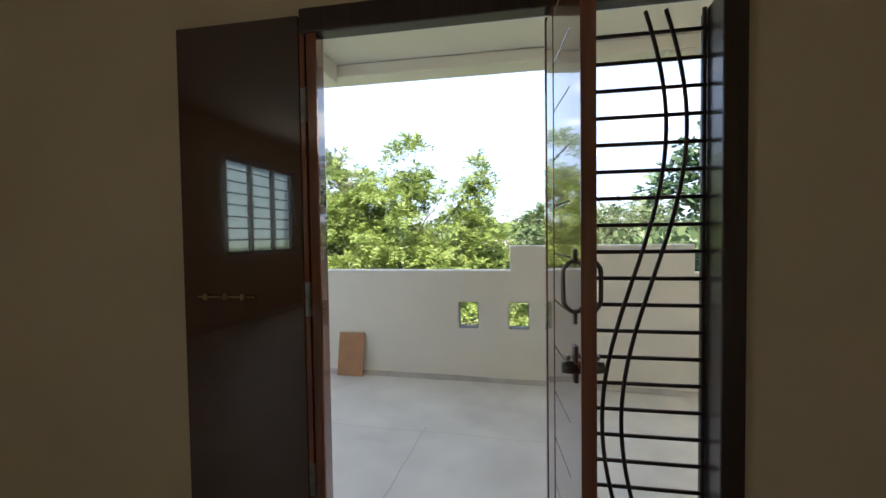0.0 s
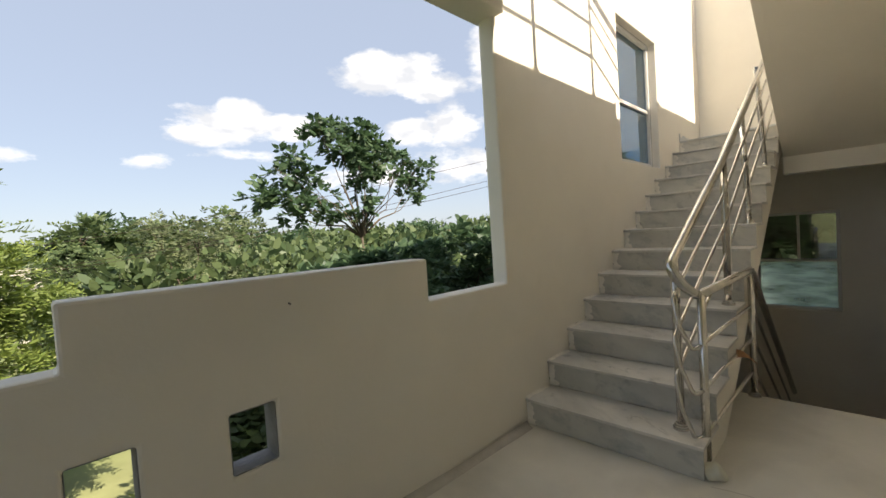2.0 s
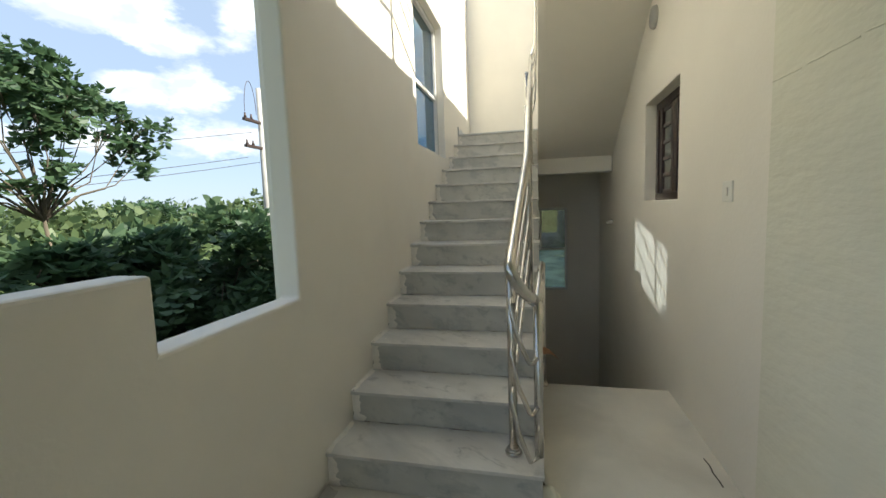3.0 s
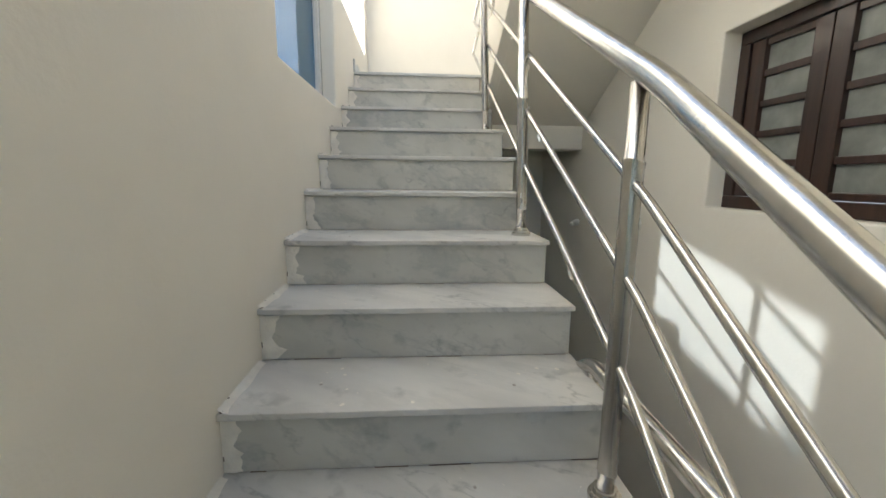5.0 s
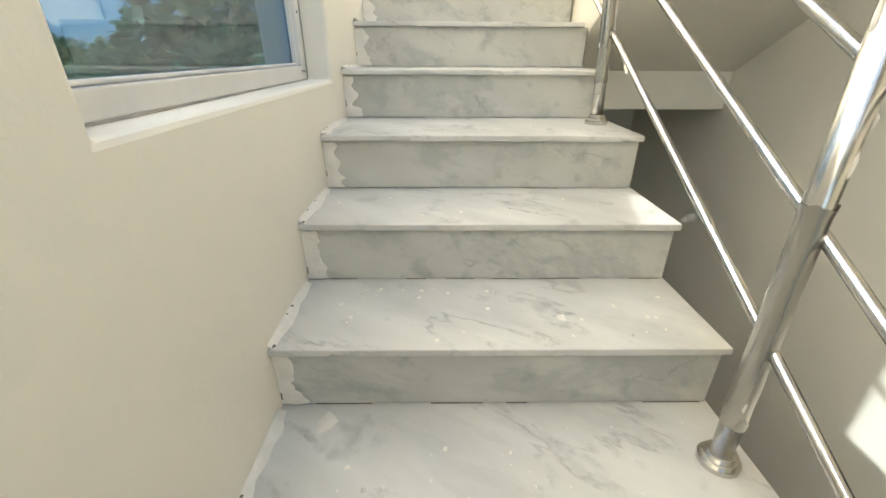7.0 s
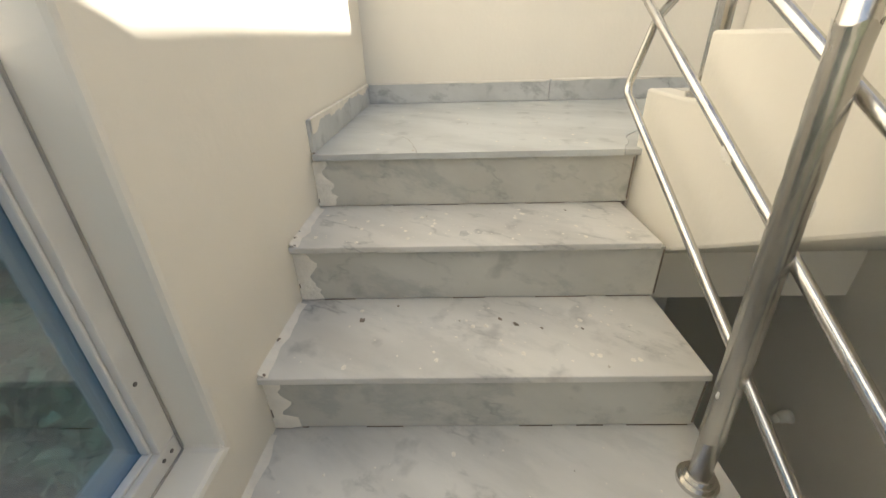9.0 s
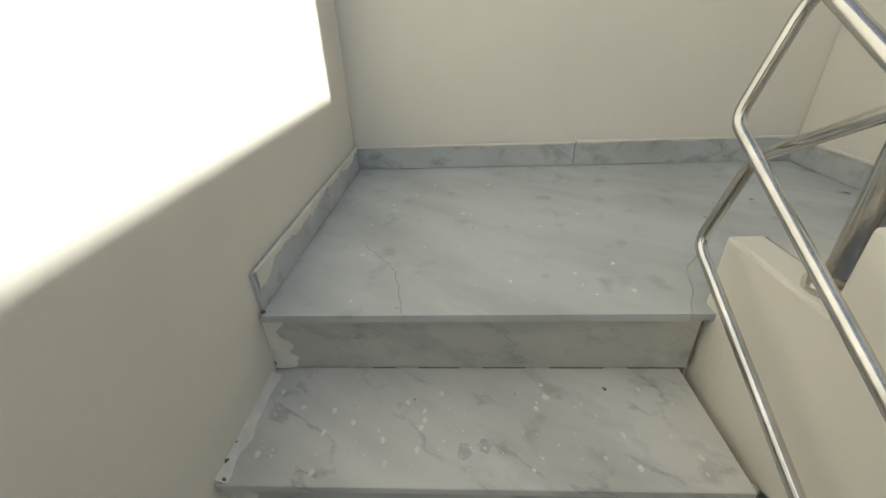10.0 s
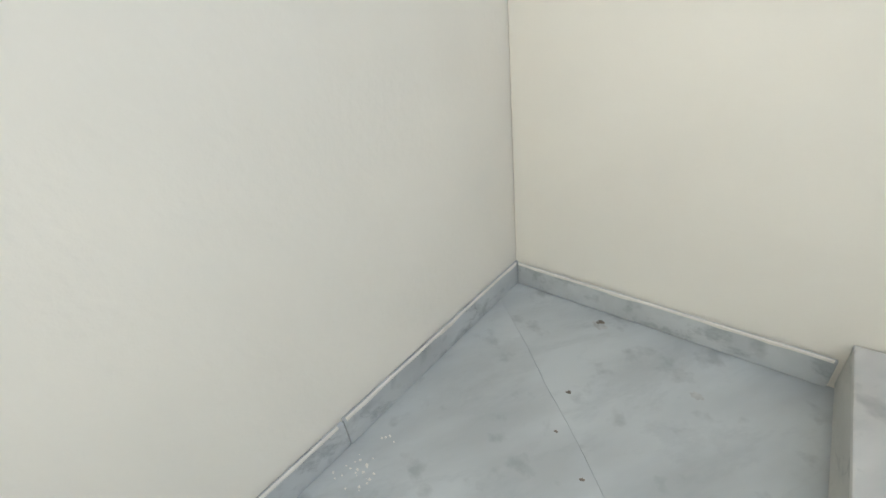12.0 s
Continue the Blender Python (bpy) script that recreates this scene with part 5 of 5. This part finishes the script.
def sprays(rng, p, v, per, spray, leaf_len, leaf_w, droop, mat, name):
    """Feathered sprays: leaflets set in pairs along a drooping stalk."""
    n = len(p)
    d = unit(v + rng.normal(size=(n, 3)) * 0.55 + np.array([0, 0, -droop]))
    side = unit(np.cross(d, np.array([0, 0, 1.0]) + rng.normal(size=(n, 3)) * 0.25))
    k = np.arange(per)
    t = (k // 2 + 0.5) / (per / 2)
    sgn = np.where(k % 2, 1.0, -1.0)
    sp = spray * rng.uniform(0.6, 1.25, n)
    base = p[:, None, :] + d[:, None, :] * (t[None, :, None] * sp[:, None, None])
    base[..., 2] -= 0.25 * (t[None, :] ** 2) * sp[:, None]
    al = d[:, None, :] * 0.55 + side[:, None, :] * sgn[None, :, None]
    al = al + rng.normal(size=al.shape) * 0.18
    al = unit(al.reshape(-1, 3))
    nrm = unit(np.cross(np.repeat(d, per, 0), np.repeat(side, per, 0)) + rng.normal(size=al.shape) * 0.3)
    ac = unit(np.cross(nrm, al))
    m = n * per
    return leaves_mesh(name, base.reshape(-1, 3), al, ac, leaf_len * rng.uniform(0.7, 1.25, m), leaf_w * rng.uniform(0.7, 1.2, m), mat)


def limbs(base, blobs, radius, rng, fork):
    """A trunk that forks into limbs which reach into each lobe."""
    bm = bmesh.new()
    top = Vector(fork)
    b = Vector(base)
    tube(bm, [b, b.lerp(top, 0.35) + Vector((0.08, 0.03, 0)), b.lerp(top, 0.7) + Vector((-0.06, 0.05, 0)), top], radius, 10, 0.6)
    for bl in blobs:
        c = Vector(bl[:3])
        mid = top.lerp(c, 0.5) + Vector(rng.normal(size=3) * 0.15)
        tube(bm, [top - Vector((0, 0, 0.1)), top.lerp(mid, 0.5) + Vector((0, 0, 0.1)), mid, c], radius * 0.45, 7, 0.25)
        for _ in range(4):
            e = c + Vector(unit(rng.normal(size=(1, 3)))[0] * np.array(bl[3:6]) * 0.8)
            tube(bm, [mid.lerp(c, 0.5), c.lerp(e, 0.4) + Vector((0, 0, 0.06)), e], radius * 0.16, 5, 0.3)
    return bm


def tree(label, base, fork, blobs, n, per, spray, leaf_len, leaf_w, droop, mat, radius, seed, name="tree", gaps=0.35, shell=0.45, clump=0.0):
    rng = np.random.default_rng(seed)
    t = thing(name, base, label, "bush" if name == "bush" else "tree")
    inv = Matrix.Translation(base).inverted()
    bm = limbs(base, blobs, radius, rng, fork)
    bm.transform(inv)
    part("trunk", bm, BARK, t, smooth=True)
    p, v = crown_points(rng, blobs, n, shell, gaps, clump)
    me = sprays(rng, p - np.array(base), v, per, spray, leaf_len, leaf_w, droop, mat, "crown")
    ob = new("crown", me)
    ob.parent = t
    return t


def build_trees():
    g = GROUND_Z
    tree("large spreading tree with yellow-green feathery leaves", (-3.0, 12.6, g), (-2.8, 12.6, -0.8),
         [(-2.4, 12.2, 3.5, 0.8, 0.9, 0.95), (-2.9, 12.2, 2.7, 1.2, 1.1, 0.9), (-4.7, 12.4, 3.0, 0.75, 0.9, 0.85), (-4.5, 12.6, 2.1, 1.1, 1.1, 1.0), (-0.3, 12.2, 3.05, 0.5, 0.7, 0.85), (-0.1, 12.5, 2.0, 0.95, 1.0, 1.0), (-2.0, 11.6, 1.5, 2.2, 1.5, 1.5),
          (-4.6, 12.2, 1.2, 1.6, 1.5, 1.6), (-0.6, 12.0, 0.8, 1.6, 1.4, 1.5), (-2.6, 11.2, 0.0, 2.6, 1.6, 1.6), (0.4, 12.6, -0.6, 1.3, 1.2, 1.3), (-1.5, 12.2, -1.8, 3.2, 1.6, 1.3)],
         8200, 10, 0.34, 0.145, 0.046, 0.45, LEAF_LIME, 0.2, 3, gaps=0.34, clump=0.42)
    tree("tree with pale dusty green leaves beside the large one", (-7.4, 14.5, g), (-7.2, 14.5, -0.5),
         [(-6.6, 14.4, 3.2, 1.5, 1.4, 1.5), (-8.2, 14.8, 2.6, 1.6, 1.5, 1.5), (-7.2, 13.8, 1.2, 2.2, 1.6, 1.5), (-8.8, 14.2, 0.6, 1.6, 1.4, 1.4)],
         3800, 8, 0.36, 0.2, 0.09, 0.3, LEAF_GREY, 0.18, 4)
    tree("tall tree with broad dark green leaves in open tiers", (8.2, 11.0, g), (7.35, 10.9, 1.55),
         [(6.3, 10.9, 4.33, 0.42, 0.5, 0.2), (6.9, 10.8, 4.45, 0.5, 0.55, 0.22), (7.45, 10.9, 4.38, 0.5, 0.55, 0.26), (8.0, 10.8, 4.1, 0.5, 0.5, 0.26), (8.55, 10.9, 3.98, 0.4, 0.5, 0.24), (9.05, 10.8, 3.72, 0.36, 0.5, 0.22),
          (9.65, 10.8, 3.6, 0.42, 0.45, 0.2), (9.3, 10.9, 3.15, 0.36, 0.4, 0.24), (9.2, 10.7, 2.72, 0.3, 0.4, 0.24), (6.65, 10.7, 3.85, 0.4, 0.5, 0.22), (7.25, 10.7, 3.75, 0.5, 0.5, 0.26), (7.9, 10.8, 3.5, 0.45, 0.5, 0.26),
          (7.4, 10.8, 3.2, 0.4, 0.45, 0.24), (8.45, 10.7, 3.3, 0.3, 0.4, 0.22), (5.45, 10.8, 3.55, 0.42, 0.45, 0.2), (5.0, 10.7, 3.05, 0.42, 0.45, 0.18), (5.75, 10.9, 3.1, 0.45, 0.5, 0.22), (4.65, 10.8, 2.55, 0.34, 0.4, 0.16),
          (5.3, 10.7, 2.5, 0.5, 0.5, 0.2), (6.05, 10.8, 2.55, 0.4, 0.45, 0.2), (5.35, 10.8, 2.1, 0.36, 0.4, 0.15), (6.5, 10.8, 2.2, 0.42, 0.4, 0.17), (7.35, 10.7, 2.2, 0.4, 0.4, 0.2), (7.5, 10.8, 2.6, 0.3, 0.4, 0.2)],
         560, 8, 0.24, 0.19, 0.1, 0.42, LEAF_DARK, 0.05, 5, gaps=0.7, shell=0.95)
    tree("dense dark green bush of broad leaves below the parapet", (7.8, 7.6, g), (7.8, 7.6, -1.6),
         [(6.6, 7.6, 0.1, 1.4, 1.1, 1.15), (6.0, 7.9, 0.45, 0.95, 0.8, 0.8), (5.15, 7.8, 0.5, 0.75, 0.7, 0.75), (8.0, 7.6, 0.2, 1.5, 1.2, 1.2), (9.6, 7.6, 0.35, 1.6, 1.2, 1.1), (5.4, 8.0, -0.7, 1.4, 1.1, 1.0), (7.2, 7.0, -1.2, 2.2, 1.2, 1.2), (9.4, 6.8, -1.4, 2.2, 1.2, 1.3),
          (11.2, 7.8, 0.3, 1.6, 1.3, 1.3), (6.2, 6.2, -2.3, 2.2, 1.2, 1.1)],
         6000, 6, 0.28, 0.2, 0.11, 0.35, LEAF_DARK, 0.12, 6, name="bush", gaps=0.45, clump=0.34)
    tree("slender tree with sparse grey-green foliage", (5.2, 21.0, g), (5.2, 21.0, -0.8),
         [(4.4, 21.0, 2.1, 0.8, 0.9, 0.9), (5.9, 21.2, 2.0, 1.2, 1.0, 1.0), (7.6, 21.0, 1.6, 1.4, 1.0, 1.2), (5.2, 20.6, 0.4, 1.8, 1.2, 1.1), (7.4, 20.6, 0.0, 1.8, 1.2, 1.2), (6.2, 20.2, -1.6, 2.6, 1.2, 1.2)],
         1300, 8, 0.42, 0.16, 0.07, 0.2, LEAF_GREY, 0.1, 7, gaps=0.12, shell=0.9)
    tree("slender tree with sparse grey-green foliage", (2.4, 24.0, g), (2.4, 24.0, -0.8),
         [(2.0, 24.0, 0.7, 1.6, 1.2, 1.0), (3.6, 24.0, 0.6, 1.6, 1.2, 1.0), (2.8, 23.6, -1.0, 2.2, 1.3, 1.2)],
         1100, 8, 0.42, 0.18, 0.08, 0.2, LEAF_FAR, 0.1, 8, gaps=0.3, shell=0.8)
    tree("broad-leaved dark tree close behind the stair window", (12.4, 6.2, g), (12.4, 6.2, -0.6),
         [(11.4, 6.0, 1.6, 1.1, 0.9, 0.9), (12.6, 6.3, 2.4, 1.2, 1.0, 1.0), (13.6, 6.4, 1.8, 1.2, 1.0, 1.1), (12.4, 6.0, 0.6, 1.7, 1.2, 1.1), (10.6, 5.8, 0.8, 0.9, 0.8, 0.8)],
         1500, 6, 0.3, 0.25, 0.13, 0.35, LEAF_DARK, 0.12, 10, gaps=0.4)
    tree("leafy dark green bush outside the lower stair window", (12.2, 2.4, g), (12.2, 2.4, -1.2),
         [(11.9, 2.7, 0.9, 1.0, 1.1, 0.9), (12.6, 1.6, 0.6, 1.0, 1.0, 0.9), (12.4, 3.4, 0.3, 1.0, 1.1, 1.0), (12.2, 2.2, -0.6, 1.2, 1.5, 0.9), (12.8, 2.6, 1.9, 0.9, 1.1, 0.8)],
         900, 6, 0.3, 0.24, 0.13, 0.35, LEAF_DARK, 0.1, 12, name="bush", gaps=0.4)
    tree("low dark green bush in the grass", (3.3, 9.4, g), (3.3, 9.4, -2.4),
         [(3.0, 9.3, -1.2, 0.9, 0.8, 0.75), (3.9, 9.4, -1.4, 0.9, 0.8, 0.8), (3.4, 9.0, -2.3, 1.3, 1.0, 0.9), (4.6, 9.4, -2.2, 0.9, 0.8, 0.8)],
         900, 6, 0.3, 0.2, 0.11, 0.35, LEAF_FAR, 0.07, 9, name="bush", gaps=0.4)
    rng = np.random.default_rng(21)
    for az, d, top, w, mat in ((2, 31, 3.6, 2.2, LEAF_FAR), (6.5, 33, 4.2, 2.6, LEAF_DARK), (11, 30, 3.8, 2.2, LEAF_FAR), (16, 34, 4.2, 2.6, LEAF_FAR), (22, 31, 2.6, 2.4, LEAF_DARK),
                               (28, 35, 2.8, 2.6, LEAF_FAR), (35, 30, 2.4, 2.4, LEAF_FAR), (43, 33, 2.6, 2.8, LEAF_DARK), (52, 30, 2.6, 2.8, LEAF_FAR), (-34, 27, 4.0, 2.6, LEAF_GREY), (-44, 30, 4.4, 3.0, LEAF_FAR)):
        x, y = 0.9 + d * math.sin(radians(az)), 1.2 + d * math.cos(radians(az))
        lobes = [(x + rng.uniform(-w, w) * 0.7, y + rng.uniform(-1, 1), top - rng.uniform(0.9, 3.2), w * rng.uniform(0.45, 0.7), w * 0.5, rng.uniform(0.8, 1.3)) for _ in range(6)]
        lobes.append((x, y, -1.8, w, w * 0.7, 1.6))
        tree("distant round-crowned green tree", (x, y, g), (x, y, -1.2), lobes, 700, 6, 0.5, 0.34, 0.18, 0.3, mat, 0.16, int(d * 7 + az), gaps=0.3, shell=0.6)
    # woods to the horizon, and scrub on the ground
    rng = np.random.default_rng(11)
    P, V = [], []
    for _ in range(420):
        az = radians(rng.uniform(-75, 115))
        d = rng.uniform(32, 150) if rng.random() < 0.75 else rng.uniform(20, 32)
        x, y = d * math.sin(az), d * math.cos(az)
        if 12 < d < 44 and abs(math.degrees(az) - 3) < 6:
            continue
        rad = rng.uniform(1.4, 3.4) * (1 + d / 130)
        h = rng.uniform(3.2, 5.0) + d * 0.028
        v = unit(rng.normal(size=(300, 3)))
        p = np.array([x, y, g + h * 0.5]) + v * np.array([rad, rad, h * 0.55]) * (1 - 0.4 * rng.random(300))[:, None]
        P.append(p)
        V.append(v)
    P, V = np.concatenate(P), np.concatenate(V)
    al = unit(V + rng.normal(size=V.shape) * 0.7)
    ac = unit(np.cross(al, rng.normal(size=V.shape)))
    dist = np.linalg.norm(P[:, :2], axis=1)
    s = 0.28 + dist * 0.008
    ob = new("woods", leaves_mesh("woods", P, al, ac, s * rng.uniform(0.7, 1.4, len(P)), s * 0.7, LEAF_FAR))
    tagged(ob, "green woods stretching to the horizon", "woods", kind="stuff")
    n = 9000
    x, y = rng.uniform(-14, 26, n), rng.uniform(4.5, 40, n)
    keep = np.array([noise.noise(Vector((a * 0.25, b * 0.25, 3))) for a, b in zip(x, y)]) > -0.05
    x, y = x[keep], y[keep]
    p = np.stack([x, y, np.full(len(x), g)], 1)
    al = unit(np.stack([rng.normal(size=len(x)) * 0.5, rng.normal(size=len(x)) * 0.5, np.ones(len(x))], 1))
    ac = unit(np.cross(al, rng.normal(size=p.shape)))
    ob = new("scrub", leaves_mesh("scrub", p, al, ac, rng.uniform(0.25, 0.7, len(x)), rng.uniform(0.08, 0.2, len(x)), LEAF_LIME))
    tagged(ob, "low yellow-green grass and scrub on the ground", "grass", kind="stuff")


build_trees()


def house(label, x, y, w, d, h, turn, rows=1, cols=3, mat=None):
    """A plain flat-roofed house with windows that stand back in its walls."""
    hs = thing("house", Matrix.Translation((x, y, GROUND_Z)) @ Matrix.Rotation(radians(turn), 4, "Z"), label, "house")
    part("wall", boxes((-w / 2, w / 2, -d / 2, d / 2, 0, h)), mat or ROOF, hs)
    part("roof", boxes((-w / 2 - 0.25, w / 2 + 0.25, -d / 2 - 0.25, d / 2 + 0.25, h, h + 0.18), (-w / 2, w / 2, -d / 2, -d / 2 + 0.15, h + 0.18, h + 0.7)), mat or ROOF, hs)
    for r in range(rows):
        for c in range(cols):
            u = -w / 2 + w * (c + 0.5) / cols
            z = 1.2 + r * 3.0
            win = part("window", boxes((u - 0.5, u + 0.5, -d / 2 - 0.04, -d / 2 + 0.002, z, z + 1.0)), WHITE_FRAME, hs)
            part("pane", boxes((u - 0.42, u + 0.42, -d / 2 - 0.05, -d / 2 - 0.041, z + 0.08, z + 0.92)), GROOVE, win)


def build_far():
    house("low white flat-roofed shed among the trees", 2.0, 39.0, 9, 6, 4.0, 8)
    house("low white flat-roofed shed among the trees", 4.4, 33.0, 5, 4, 2.6, -6, cols=2)
    house("low pale shed with a flat roof", 6.0, 27.0, 6, 4, 1.7, 12, cols=2)
    house("white two-storey house beyond the trees", -37.0, 42.0, 12, 9, 13.0, 32, rows=4, cols=4)
    tw = thing("water_tower", (-38.0, 57.0, GROUND_Z), "slim pale tower behind the trees", "tower")
    part("shaft", tube(bmesh.new(), [(0, 0, 0), (0, 0, 19), (0, 0, 23.5)], 0.9, 16, 0.8), ROOF, tw, smooth=True)
    part("collar", tube(bmesh.new(), [(0, 0, 20), (0, 0, 20.6)], 1.0, 16), ROOF, tw)
    # electricity pole with its crossarms and insulators
    px, py = 12.6, 9.9
    pole = thing("utility_pole", (px, py, GROUND_Z), "concrete electricity pole with two crossarms and insulators", "utility pole")
    part("shaft", tube(bmesh.new(), [(0, 0, 0), (0, 0, 5), (0, 0, 8.9)], 0.12, 10, 0.65), CONCRETE, pole, smooth=True)
    for z in (7.09, 7.84):
        arm = part("crossarm", chamfered(-0.75, 0.4, -0.05, 0.05, z, z + 0.08, 0.01), IRON, pole)
        for u in (-0.68, -0.42, 0.3):
            part("insulator", tube(bmesh.new(), [(u, 0, z + 0.08), (u, 0, z + 0.14), (u, 0, z + 0.22)], 0.045, 10, 0.5), IRON, arm, smooth=True)
    part("loop_wire", tube(bmesh.new(), [(-0.68 + 0.25 * (1 - math.cos(a)), 0, 8.1 + 0.9 * math.sin(a)) for a in [i * math.pi / 10 for i in range(11)]], 0.008, 5), IRON, pole)
    for n, (dz, dx) in enumerate(((3.1, -0.68), (3.1, 0.3), (3.85, -0.42))):
        wire = thing("power_line", (px + dx, py, GROUND_Z + 4.0 + dz - 0.3), "thin dark overhead power line", "power line", "overhead lines")
        pts = []
        for i in range(25):
            s = i / 24
            pts.append((-34 * s, 26 * s, -3.2 * s * (1 - s) * 2.2 - 1.4 * s))
        part("wire", tube(bmesh.new(), pts, 0.007, 5), IRON, wire)


build_far()


def build_room_window():
    w = tagged(new("window_room"), "barred window in the side wall of the room", "window", kind="structure")
    frame_bars(w, "window_frame", WOOD_DARK, "x", -5.298, -3.402, 1.102, 2.598, 0.06, -3.3, -3.23)
    for y in (-4.66, -4.04):
        part("mullion", chamfered(-3.3, -3.23, y - 0.03, y + 0.03, 1.163, 2.537, 0.004), WOOD_DARK, w)
    for k in range(7):
        z = 1.34 + 0.18 * k
        part("guard_bar", bar((-3.27, -5.24, z), (-3.27, -3.46, z), r=0.012, sides=8), IRON, w)
    p = part("pane", boxes((-3.32, -3.314, -5.238, -3.462, 1.162, 2.538)), GLASS, w)
    p.visible_shadow = False
    # second room window, added to let more light into the room
    b = tagged(new("window_back"), "small framed window added in the room's back wall to let in light", "window", kind="structure")
    frame_bars(b, "window_frame", WOOD_DARK, "y", 1.602, 2.298, 1.102, 2.198, 0.05, -6.1, -6.03)
    for k in range(6):
        part("guard_bar", bar((1.65, -6.05, 1.3 + 0.15 * k), (2.25, -6.05, 1.3 + 0.15 * k), r=0.01, sides=8), IRON, b)
    part("mullion", chamfered(1.935, 1.965, -6.1, -6.03, 1.153, 2.147, 0.004), WOOD_DARK, b)
    p = part("pane", boxes((1.653, 2.247, -6.07, -6.064, 1.153, 2.147)), GLASS_DIM, b)
    p.visible_shadow = False


build_room_window()
